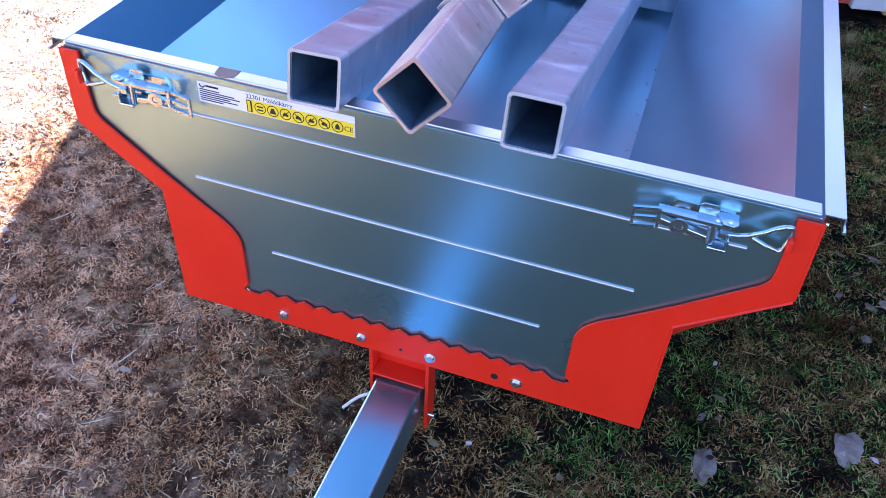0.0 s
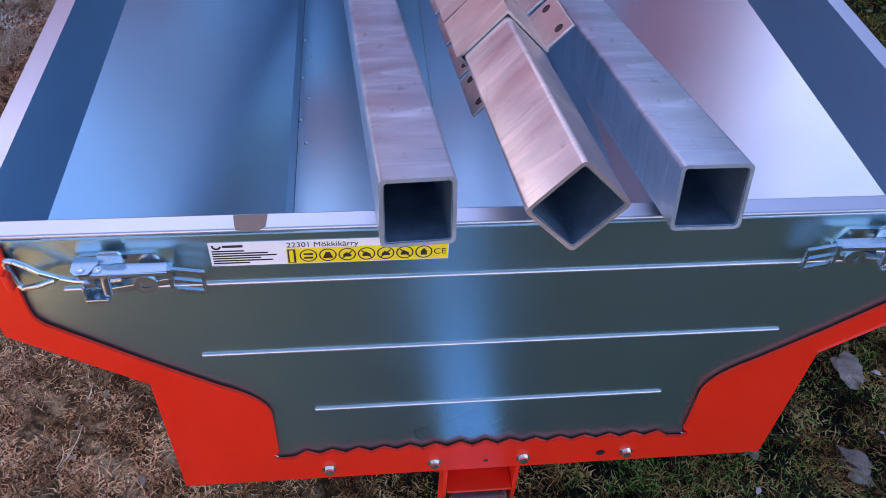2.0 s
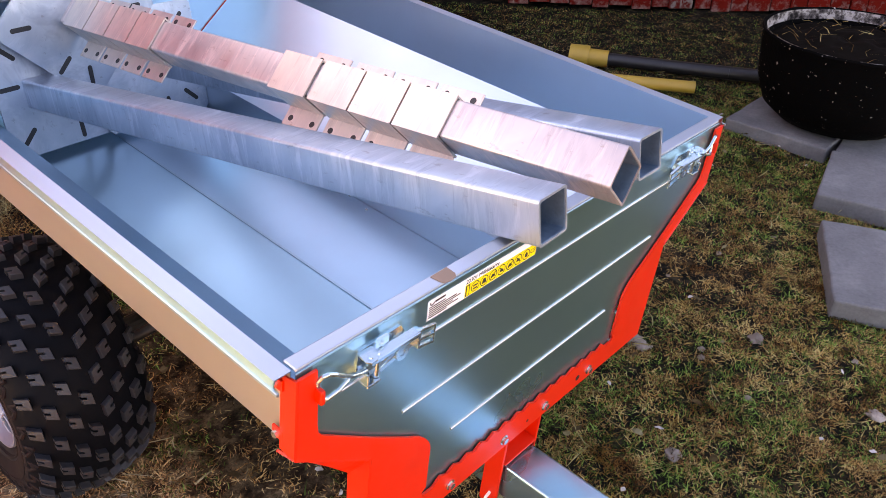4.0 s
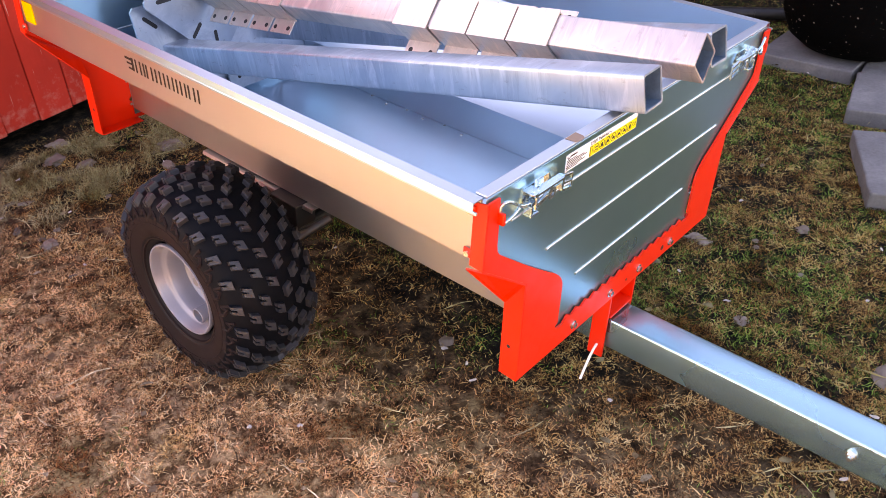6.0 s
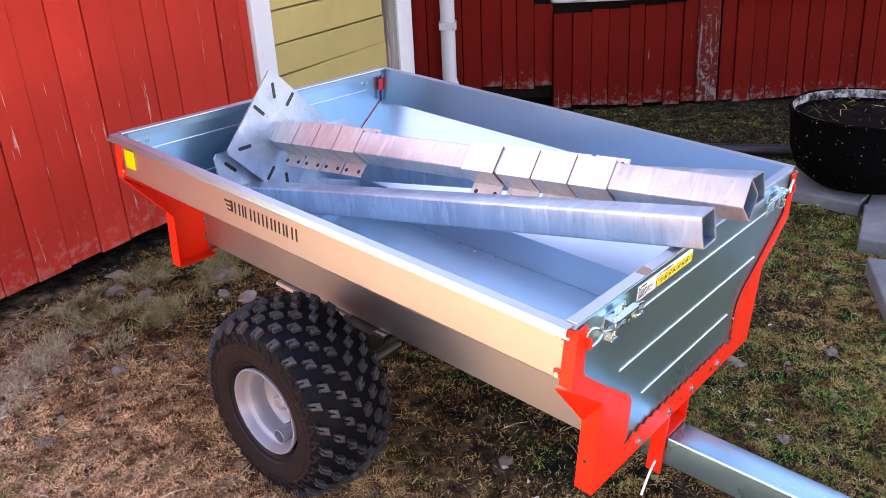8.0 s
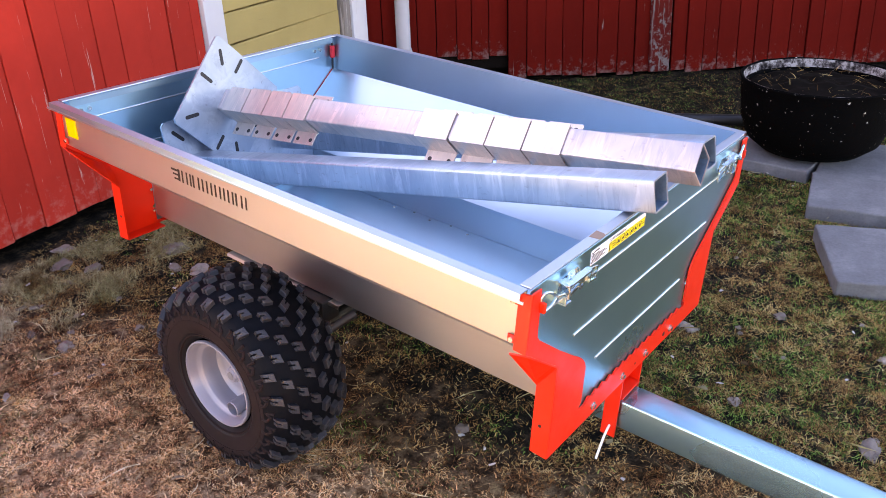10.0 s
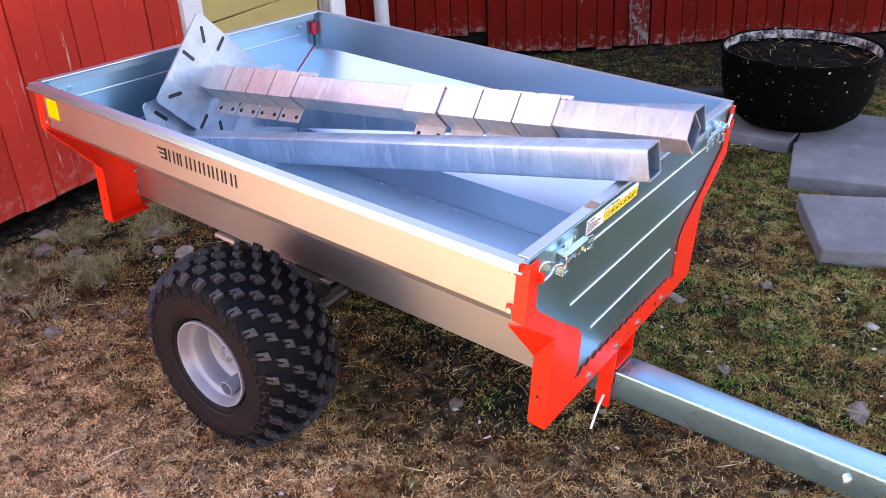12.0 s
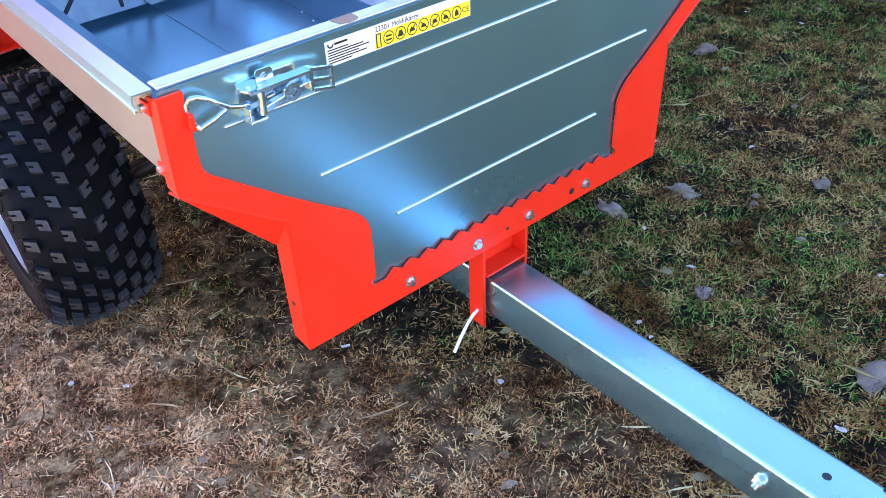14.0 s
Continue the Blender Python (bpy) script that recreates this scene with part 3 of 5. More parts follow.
trailer = thing("utility_trailer", TRAILER, "zinc-plated quad bike trailer with red steel end frames, loaded", "trailer")
L, HW, CR, FL_X, FL_Z, TOP, STEP = 1.455, 0.503, 0.648, 0.264, 0.352, 0.764, 0.452

for s in (-1, 1):
    line = [(s * FL_X, FL_Z), (s * FL_X, STEP), (s * HW, CR), (s * HW, TOP), (s * (HW + 0.023), TOP), (s * (HW + 0.025), TOP - 0.014)]
    side = part("side_panel", folded(B(), line, 0.004, L - 0.004, -0.0016 * s), ZINC_SKY if s < 0 else ZINC_REDWALL, trailer, "zinc side sheet folded along one crease, sky reflection in its tint" if s < 0 else "zinc side sheet folded along one crease, red wall reflection in its tint")
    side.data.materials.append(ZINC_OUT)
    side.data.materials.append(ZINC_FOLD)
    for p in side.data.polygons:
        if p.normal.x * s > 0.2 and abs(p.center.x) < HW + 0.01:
            p.material_index = 1     # the outside has the sunlit ground's warm reflection in its tint
        elif p.normal.z > 0.8 and p.center.z > TOP - 0.01:
            p.material_index = 2
    part("rim_edge", box(B(), (s * (HW + 0.0245) - 0.002, -0.004, TOP - 0.017), (s * (HW + 0.0245) + 0.002, L + 0.004, TOP - 0.012), 0.0008), ZINC, trailer)
    line = [(0.0006 * s, FL_Z + 0.001), (s * (FL_X - 0.001), FL_Z + 0.001)]
    part("floor_panel", folded(B(), line, 0.004, L - 0.004, 0.0015 * s), ZINC_FLOOR if s < 0 else ZINC_FLOOR_REDWALL, trailer)
    for k in range(6):
        bm = B()
        bmesh.ops.create_uvsphere(bm, u_segments=10, v_segments=6, radius=0.0042, matrix=pose(s * (0.247 if k % 2 == 0 else 0.2595), 0.657 + 0.0717 * k, FL_Z + 0.0032) @ Matrix.Diagonal((1, 1, 0.6, 1)))
        part("rivet", bm, SCREW, trailer, smooth=True)
part("floor_seam", box(B(), (-0.0035, 0.006, FL_Z + 0.0026), (0.0035, L - 0.006, FL_Z + 0.0048), 0.001), ZINC, trailer)


def end_panel(y, out):
    """The front or rear sheet with pressed ribs; out: the side that faces away from the load."""
    base = [(-HW + 0.002, TOP - 0.003), (-HW + 0.002, CR), (-FL_X, STEP), (-FL_X, FL_Z - 0.02), (FL_X, FL_Z - 0.02), (FL_X, STEP), (HW - 0.002, CR), (HW - 0.002, TOP - 0.003)]
    panel = part("end_panel", prism(B(), base, y, y + 0.0018), ZINC_END if out < 0 else ZINC_FLOOR, trailer, "zinc end sheet with three pressed ribs")
    lo, hi = sorted((y - 0.002 * out, y - 0.024 * out))
    part("top_fold", box(B(), (-HW + 0.003, lo, TOP - 0.003), (HW - 0.003, hi, TOP + 0.002), 0.0018), ZINC_FOLD, panel, "folded top edge of the sheet")
    lo, hi = sorted((y - 0.0225 * out, y - 0.0245 * out))
    part("fold_lip", box(B(), (-HW + 0.02, lo, TOP - 0.02), (HW - 0.02, hi, TOP - 0.0035)), ZINC, panel)
    for half, z in ((0.437, 0.696), (0.325, 0.583), (0.212, 0.469)):
        for side in (out, -out):
            yy = y + (0.0009 if side * out > 0 else 0.0009)
            bm = B()
            rod(bm, (-half, yy + side * 0.0012, z), (half, yy + side * 0.0012, z), 0.0025, seg=10)
            part("rib", bm, RIB, panel, smooth=True)
    return panel


end_panel(-0.002, -1)
rear = end_panel(L, 1)


def corner_plate(s):
    """One half of an end frame plate: outline in x and z."""
    rim = [(0.5030, 0.757), (0.5075, 0.638), (0.3840, 0.545), (0.3840, 0.318), (0.0, 0.318)]
    teeth = [(0.0, 0.3820)]
    for k in range(7):
        teeth += [(0.01635 + 0.0327 * k, 0.3725), (0.0327 * (k + 1), 0.3820)]
    teeth += [(0.2440, 0.3690), (0.2640, 0.3690), (0.2700, 0.3735), (0.2700, 0.3790), (0.2625, 0.3850)]
    bend = []
    for k in range(8):                             # rounded shoulder between leg and slanting arm
        u = k / 7
        a, b, c = (1 - u) ** 2, 2 * u * (1 - u), u ** 2
        bend.append((0.2625 * a + 0.2655 * b + 0.3130 * c, 0.4700 * a + 0.5020 * b + 0.5295 * c))
    arm = [(0.3820, 0.5805), (0.4680, 0.6490), (0.4750, 0.6590), (0.4765, 0.6720), (0.4765, 0.7570)]
    return [(s * x, z) for x, z in rim + teeth + bend + arm]


def plate_quad(bm, corners, th):
    """A flat plate of thickness th on four corners in space."""
    p = [Vector(c) for c in corners]
    n = (p[1] - p[0]).cross(p[2] - p[0]).normalized() * th
    a, b = [bm.verts.new(q) for q in p], [bm.verts.new(q + n) for q in p]
    bm.faces.new(a)
    bm.faces.new(b[::-1])
    for i in range(4):
        j = (i + 1) % 4
        bm.faces.new((a[i], b[i], b[j], a[j]))
    return bm


def end_frame(y, out):
    """Red folded frame round the lower half of an end: plates, outer flanges, gussets, base strip."""
    fr = part("end_frame", prism(B(), corner_plate(-1), y, y + 0.004 * out), RED, trailer, "red powder-coated steel end frame with toothed edge")
    part("frame_half", prism(B(), corner_plate(1), y, y + 0.004 * out), RED, fr)
    f = y + 0.0037 * out

    def deep(d):
        return f - d * out
    for s in (-1, 1):
        x1, x2 = s * 0.5078, s * 0.3843
        for name, quad in (("flange", [(s * 0.5033, f, 0.757), (x1, f, 0.638), (x1, deep(0.026), 0.640), (s * 0.5033, deep(0.026), 0.752)]),
                           ("gusset", [(x1, f, 0.638), (x2, f, 0.545), (x2, deep(0.040), 0.486), (x1, deep(0.034), 0.629)]),
                           ("leg_flange", [(x2, f, 0.545), (x2, f, 0.318), (x2, deep(0.040), 0.320), (x2, deep(0.040), 0.486)])):
            q = quad if (s > 0) == (out < 0) else [quad[0], quad[3], quad[2], quad[1]]
            part(name, plate_quad(B(), q, 0.0032), RED, fr)
        a, b = sorted((s * 0.3840, s * 0.2600))
        lo, hi = sorted((y - 0.0003 * out, deep(0.040)))
        part("foot_lip", box(B(), (a, lo, 0.3182), (b, hi, 0.3214)), RED, fr)
        for z, d in ((0.7385, 0.031), (0.6600, 0.031)):
            lo, hi = sorted((deep(0.020), deep(0.040)))
            part("tab", box(B(), (s * 0.5085 - 0.0018, lo, z - 0.008), (s * 0.5085 + 0.0018, hi, z + 0.008), 0.001), RED, fr)
            part("screw", rod(B(), (s * 0.5095, deep(d), z), (s * 0.5150, deep(d), z), 0.0050, seg=12), SCREW, fr, smooth=True)
        # flat black disc for the dark inside a hole in the leg flange
        part("leg_hole", rod(B(), (s * 0.3868, deep(0.023), 0.392), (s * 0.3880, deep(0.023), 0.392), 0.0040, seg=12), BLACK, fr)
        for z in (0.433, 0.364):
            part("screw", rod(B(), (s * 0.269, y - 0.0002 * out, z), (s * 0.269, y - 0.004 * out, z), 0.0040, seg=10), SCREW, fr, smooth=True)
    return fr


front_frame = end_frame(-0.0045, -1)
end_frame(L + 0.0045, 1)
for x in (-0.202, -0.065, 0.053, 0.193):
    bm = rod(B(), (x, -0.0085, 0.341), (x, -0.0105, 0.341), 0.0095, seg=18)
    rod(bm, (x, -0.0105, 0.341), (x, -0.0155, 0.341), 0.0065, seg=6)
    part("bolt", bm, SCREW, front_frame)
part("bolt_hole", rod(B(), (0.158, -0.0083, 0.341), (0.158, -0.0092, 0.341), 0.006, seg=16), BLACK, front_frame)
part("bolt_hole", rod(B(), (0.003, -0.0083, 0.338), (0.003, -0.0090, 0.338), 0.003, seg=12), BLACK, front_frame)

# drawbar and its carrier
carrier = part("drawbar_carrier", box(B(), (-0.052, -0.0085, 0.150), (-0.046, 0.028, 0.317), 0.001), RED, trailer, "red steel bracket that holds the drawbar")
part("cheek", box(B(), (0.046, -0.0085, 0.150), (0.052, 0.028, 0.317), 0.001), RED, carrier)
part("back_plate", box(B(), (-0.0455, 0.022, 0.262), (0.0455, 0.026, 0.330)), RED, carrier)
part("base_lip", box(B(), (-0.0455, -0.012, 0.2605), (0.0455, 0.0215, 0.2650), 0.001), RED, carrier)
part("pin", rod(B(), (0.0520, 0.000, 0.183), (0.0620, 0.000, 0.183), 0.0035, seg=10), SCREW, carrier)


def square_tube(bm, w, th, y0, y1, r):
    """Hollow square tube along y, rounded corners, centred on the axis."""
    def ring(half, rad, y):
        out = []
        for cx, cz, a0 in ((1, 1, 0), (-1, 1, 90), (-1, -1, 180), (1, -1, 270)):
            for k in range(4):
                a = radians(a0 + 30 * k)
                out.append(bm.verts.new((cx * (half - rad) + rad * math.cos(a), y, cz * (half - rad) + rad * math.sin(a))))
        return out
    h = w / 2
    o0, o1 = ring(h, r, y0), ring(h, r, y1)
    i0, i1 = ring(h - th, max(0.001, r - th * 0.5), y0), ring(h - th, max(0.001, r - th * 0.5), y1)
    n = len(o0)
    for k in range(n):
        j = (k + 1) % n
        bm.faces.new((o0[k], o0[j], o1[j], o1[k]))
        bm.faces.new((i0[k], i1[k], i1[j], i0[j]))
        bm.faces.new((o0[k], i0[k], i0[j], o0[j]))
        bm.faces.new((o1[k], o1[j], i1[j], i1[k]))
    return bm


BAR = pose(0, 0, 0.2135, -0.8)
bm = square_tube(B(), 0.080, 0.004, -0.650, 0.80, 0.007)
drawbar = part("drawbar", bm, ZINC_BAR, trailer, "square zinc-plated steel drawbar", smooth=True)
drawbar.matrix_local = BAR
part("inner_tube", square_tube(B(), 0.0745, 0.004, -0.718, -0.60, 0.006), ZINC_BAR, drawbar, smooth=True)
bm = rod(B(), (0, -0.715, 0), (0, -0.98, 0), 0.033, 0.030, seg=28)
part("coupling_tube", bm, CHROME, drawbar, "bright round coupling tube", smooth=True)
bm = rod(B(), (0.030, -0.742, 0.028), (0.030, -0.742, 0.046), 0.014, seg=20)
part("coupling_knob", bm, CHROME, drawbar, smooth=True)
part("coupling_knob_hole", rod(B(), (0.030, -0.742, 0.046), (0.030, -0.742, 0.0466), 0.006, seg=16), BLACK, drawbar)
bm = rod(B(), (-0.006, -0.738, 0.031), (-0.006, -0.738, 0.040), 0.008, seg=6)
part("coupling_bolt", bm, SCREW, drawbar)
part("bar_hole", rod(B(), (0.0, -0.594, 0.0398), (0.0, -0.594, 0.0404), 0.006, seg=18), BLACK, drawbar)
bm = rod(B(), (-0.0405, -0.531, 0.005), (-0.045, -0.531, 0.005), 0.010, seg=18)
rod(bm, (-0.045, -0.531, 0.005), (-0.051, -0.531, 0.005), 0.0075, seg=6)
rod(bm, (-0.051, -0.531, 0.005), (-0.058, -0.531, 0.005), 0.0045, seg=10)
part("side_bolt", bm, SCREW, drawbar)
bm = wire_rod(B(), [(-0.048, 0.007, 0.182), (-0.062, 0.006, 0.178), (-0.078, 0.005, 0.165), (-0.096, 0.004, 0.142), (-0.111, 0.003, 0.120)], 0.0030, 8)
part("cable_tie", bm, TIE_WHITE, trailer, "white plastic cable tie end", smooth=True)

# axle, springs of the tipping frame and wheel arch rails
WY, WZ = 0.760, 0.250
RAIL = (0.675, 1.105)
part("axle", rod(B(), (-0.50, WY, WZ), (0.50, WY, WZ), 0.020, seg=16), BLACK, trailer, "black steel axle")
bm = box(B(), (-0.30, WY - 0.05, 0.285), (-0.24, WY + 0.05, FL_Z - 0.003), 0.003)
part("axle_mount", bm, BLACK, trailer)
part("axle_mount", box(B(), (0.24, WY - 0.05, 0.285), (0.30, WY + 0.05, FL_Z - 0.003), 0.003), BLACK, trailer)
part("frame_beam", box(B(), (-0.03, 0.80, 0.24), (0.03, L - 0.05, FL_Z - 0.004), 0.003), BLACK, trailer)
for s in (-1, 1):
    line = [(s * 0.225, 0.3445), (s * 0.277, 0.3445), (s * 0.279, 0.338)]
    part("arch_rail", folded(B(), line, RAIL[0], RAIL[1], 0.0025 * s), ZINC_OUT, trailer, "folded sheet rail above the wheel")
    part("strut", rod(B(), (s * 0.255, 0.640, 0.330), (s * 0.400, 0.690, 0.275), 0.011, seg=12), BLACK, trailer, smooth=True)


def wheel(s):
    """A low-pressure wheel; s: -1 for the side with the logo."""
    wh = new("wheel")
    wh.parent = trailer
    wh.matrix_local = pose(s * 0.500, WY, WZ)
    tagged(wh, "wide knobbly low-pressure tyre on a silver steel rim")
    half = [(-0.086, 0.112), (-0.0985, 0.1185), (-0.110, 0.136), (-0.1165, 0.160), (-0.116, 0.183), (-0.109, 0.203), (-0.094, 0.2195), (-0.066, 0.2325), (-0.033, 0.2395), (0, 0.242)]
    prof = half + [(-x, r) for x, r in half[-2::-1]]
    cut = 4
    bm = B()
    lathe(bm, prof[cut:-cut], 72)
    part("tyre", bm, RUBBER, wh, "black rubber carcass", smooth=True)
    for band, stuff, words in ((prof[2:cut + 1], RUBBER_DUSTY, "brown-dusted rubber sidewall"), (prof[-cut - 1:-2], RUBBER_DUSTY, "brown-dusted rubber sidewall"),
                               (prof[:3], RUBBER_CLEAN, "black rubber zone by the rim"), (prof[-3:], RUBBER_CLEAN, "black rubber zone by the rim")):
        bm = B()
        lathe(bm, band, 72)
        part("sidewall", bm, stuff, wh, words, smooth=True)
    hook = [(-0.5, -0.5), (0.5, -0.5), (0.5, 0.5), (-0.5, 0.5), (-0.5, 0.1), (-0.05, 0.1), (-0.05, -0.12), (-0.5, -0.12)]
    bm = B()
    rows, count, reach = 8, 24, 0.112
    crown = prof[cut:-cut]
    px, pr = [x for x, _ in crown], [r for _, r in crown]
    for row in range(rows):
        u = ((row + 0.5) / rows * 2 - 1) * reach
        for k in range(count):
            a = 2 * math.pi * (k + 0.5 * (row % 2)) / count
            flip = 1 if row < rows / 2 else -1
            rings = []
            for lift, grow in ((-0.003, 1.08), (0.0112, 0.98), (0.0122, 0.92)):
                vs = []
                for hx, hy in hook:
                    xx = u + hx * 0.0172 * grow * flip
                    rr = float(np.interp(xx, px, pr)) + lift
                    aa = a + (hy * 0.0215 * grow + hx * 0.008) / 0.245
                    vs.append(bm.verts.new((xx * (1 + max(0.0, lift) * 3.0), rr * math.cos(aa), rr * math.sin(aa))))
                rings.append(vs)
            bm.faces.new(rings[2])
            for lo, hi in zip(rings, rings[1:]):
                for i in range(len(hook)):
                    j = (i + 1) % len(hook)
                    bm.faces.new((lo[i], lo[j], hi[j], hi[i]))
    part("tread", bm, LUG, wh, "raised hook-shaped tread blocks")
    lug = wire_rod(B(), [(0.0020, -0.011, 0.174), (0.0015, -0.011, 0.190), (-0.003, 0.000, 0.199), (0.0005, 0.010, 0.189), (-0.007, 0.011, 0.208)], 0.0040, 6)
    lug_me = bpy.data.meshes.new("shoulder_lug")
    lug.to_mesh(lug_me)
    lug.free()
    lug_me.materials.append(RUBBER_DUSTY)
    for k in range(30):
        for side in (-1, 1):
            o = new("shoulder_lug", lug_me)
            o.parent = wh
            o.matrix_local = pose(side * 0.1125, 0, 0) @ Matrix.Rotation(2 * math.pi * (k + 0.25) / 30, 4, "X") @ Matrix.Diagonal((side, 1, 1, 1))
    bm = B()
    lathe(bm, [(s * x, r) for x, r in ((0.086, 0.106), (0.094, 0.1115), (0.100, 0.1135), (0.1045, 0.1120), (0.1050, 0.1085), (0.0990, 0.1040), (0.0850, 0.1015), (0.0800, 0.0985), (0.0770, 0.0915), (0.0730, 0.0885), (0.0520, 0.0870), (0.0360, 0.0840), (0.0290, 0.0760), (0.0270, 0.0620), (0.0270, 0.0005))], 56)
    part("rim", bm, RIM_GREY, wh, "silver painted deep steel rim", smooth=True)
    bm = B()
    lathe(bm, [(-s * x, r) for x, r in ((0.088, 0.108), (0.100, 0.115), (0.088, 0.10), (0.02, 0.095), (0.01, 0.001))], 40)
    part("rim_back", bm, RIM_GREY, wh, smooth=True)
    bm = rod(B(), (s * 0.020, 0, 0), (s * 0.056, 0, 0), 0.0215, 0.0205, 28)
    rod(bm, (s * 0.056, 0, 0), (s * 0.061, 0, 0), 0.0185, 0.0150, 28)
    hub = part("hub_cap", bm, RIM_GREY, wh, "grey pressed hub cap", smooth=True)
    part("cap_ring", rod(B(), (s * 0.0612, 0, 0), (s * 0.0620, 0, 0), 0.0105, seg=24), RIM_DARK, hub)
    bm = B()
    lathe(bm, [(s * x, r) for x, r in ((0.020, 0.0195), (0.090, 0.0195), (0.0915, 0.0180), (0.090, 0.0165), (0.030, 0.0165))], 28, pose(0, -0.034, -0.064))
    part("valve_cup", bm, RIM_GREY, wh, "round cup that guards the valve", smooth=True)
    part("valve", rod(B(), (s * 0.030, -0.034, -0.064), (s * 0.075, -0.034, -0.064), 0.0060, seg=10), BLACK, wh)
    part("cup_bottom", rod(B(), (s * 0.030, -0.034, -0.064), (s * 0.034, -0.034, -0.064), 0.0164, seg=24), BLACK, wh)
    for k in range(4):
        a = radians(45 + 90 * k)
        part("wheel_nut", rod(B(), (s * 0.026, 0.050 * math.cos(a), 0.050 * math.sin(a)), (s * 0.036, 0.050 * math.cos(a), 0.050 * math.sin(a)), 0.0085, seg=6), SCREW, wh)
    for r, x in ((0.1300, 0.1075), (0.1700, 0.1165)):
        bm = B()
        lathe(bm, [(s * (x - 0.003), r - 0.0035), (s * (x + 0.0008), r - 0.0015), (s * (x + 0.0008), r + 0.0015), (s * (x - 0.003), r + 0.0035)], 72)
        part("sidewall_ring", bm, RUBBER_DUSTY, wh, smooth=True)
    return wh


wheel(-1)
wheel(1)


def latch(s):
    """Over-centre latch on the front sheet; built for the -x side, mirrored by s."""
    def put(name, bm, owner, label="", smooth=False, mat=None):
        if s > 0:
            mirror_x(bm)
        return part(name, bm, mat or CHROME, owner, label, smooth)
    base = put("latch", prism(B(), [(-0.416, 0.712), (-0.404, 0.698), (-0.336, 0.712), (-0.332, 0.724), (-0.344, 0.744), (-0.412, 0.742)], -0.0046, -0.0015), trailer, "bright zinc-plated over-centre latch")
    put("ear", prism(B(), [(-0.393, 0.732), (-0.371, 0.732), (-0.371, 0.749), (-0.374, 0.7525), (-0.390, 0.7525), (-0.393, 0.749)], -0.012, -0.0095), base)
    # the lever lies almost level, its outer edge turned down a little
    flat = pose(0, -0.0175, 0.737, -82) @ pose(0, 0.0175, -0.737)
    def level(bm):
        bmesh.ops.transform(bm, matrix=flat, verts=bm.verts)
        return bm
    lever = put("lever", level(prism(B(), [(-0.414, 0.733), (-0.409, 0.7295), (-0.330, 0.7320), (-0.328, 0.742), (-0.393, 0.7425), (-0.414, 0.741)], -0.0185, -0.0167)), base)
    put("lever_lip", prism(B(), [(-0.409, 0.7325), (-0.330, 0.7345), (-0.330, 0.7380), (-0.409, 0.7370)], -0.0255, -0.0240), lever)
    put("cheek", level(prism(B(), [(-0.417, 0.734), (-0.412, 0.7285), (-0.401, 0.7295), (-0.392, 0.744), (-0.395, 0.749), (-0.416, 0.750)], -0.0212, -0.0195)), lever)
    put("end_bend", prism(B(), [(-0.331, 0.711), (-0.328, 0.711), (-0.326, 0.739), (-0.331, 0.739)], -0.0235, -0.0130), lever)
    for z in (0.7355, 0.722, 0.7095):
        put("prong", prism(B(), [(-0.3265, z - 0.0022), (-0.301, z - 0.0060), (-0.299, z - 0.0035), (-0.3265, z + 0.0022)], -0.0215, -0.0175), lever)
    put("prong_end", prism(B(), [(-0.302, 0.7025), (-0.2985, 0.7025), (-0.2975, 0.7320), (-0.301, 0.7330)], -0.0212, -0.0178), lever)
    for x, z, y in ((-0.408, 0.7350, -0.0212), (-0.394, 0.7360, -0.0185), (-0.382, 0.7435, -0.012)):
        bm = rod(B(), (x, y, z), (x, y - 0.0012, z), 0.0042, seg=18)
        rod(bm, (x, y - 0.0012, z), (x, y - 0.0024, z), 0.0027, 0.0020, seg=14)
        put("rivet_head", bm if z > 0.74 else level(bm), base, "", True)
    rail = pose(-0.359, 0, 0.7105, 0, -11) @ pose(0.359, 0, -0.7105)
    put("lower_rail", box(B(), (-0.390, -0.016, 0.7065), (-0.330, -0.0066, 0.7150), 0.0012, rail), base)
    bm = B()
    lathe(bm, [(0.0, 0.0050), (0.0, 0.0110), (0.0035, 0.0110), (0.0035, 0.0050), (0.0, 0.0050)], 28, pose(-0.354, -0.0165, 0.7165, 0, 0, -90))
    put("eye", bm, base, "", True)
    put("eye_rivet", rod(B(), (-0.354, -0.0166, 0.7165), (-0.354, -0.0190, 0.7165), 0.0042, seg=16), base, "", True)
    bm = box(B(), (-0.413, -0.0225, 0.696), (-0.391, -0.0066, 0.700), 0.001)
    box(bm, (-0.413, -0.0225, 0.7005), (-0.410, -0.0066, 0.716), 0.001)
    put("foot", bm, base)
    put("cross_pin", rod(B(), (-0.393, -0.0135, 0.701), (-0.391, -0.0135, 0.7285), 0.0055, seg=18), base, "", True)
    put("nut", rod(B(), (-0.409, -0.0145, 0.7175), (-0.3995, -0.0145, 0.7185), 0.0062, seg=6), base)
    put("thread", rod(B(), (-0.386, -0.0145, 0.7195), (-0.376, -0.0145, 0.7205), 0.0032, seg=12), base)
    hook = [(-0.400, -0.0145, 0.7185), (-0.418, -0.0145, 0.7200), (-0.432, -0.0145, 0.7245), (-0.446, -0.017, 0.7350), (-0.456, -0.016, 0.7430), (-0.466, -0.014, 0.7475), (-0.473, -0.012, 0.7470),
            (-0.477, -0.009, 0.7400), (-0.476, -0.009, 0.7280), (-0.472, -0.011, 0.7140), (-0.468, -0.013, 0.7110), (-0.452, -0.016, 0.7170), (-0.436, -0.0145, 0.7225)]
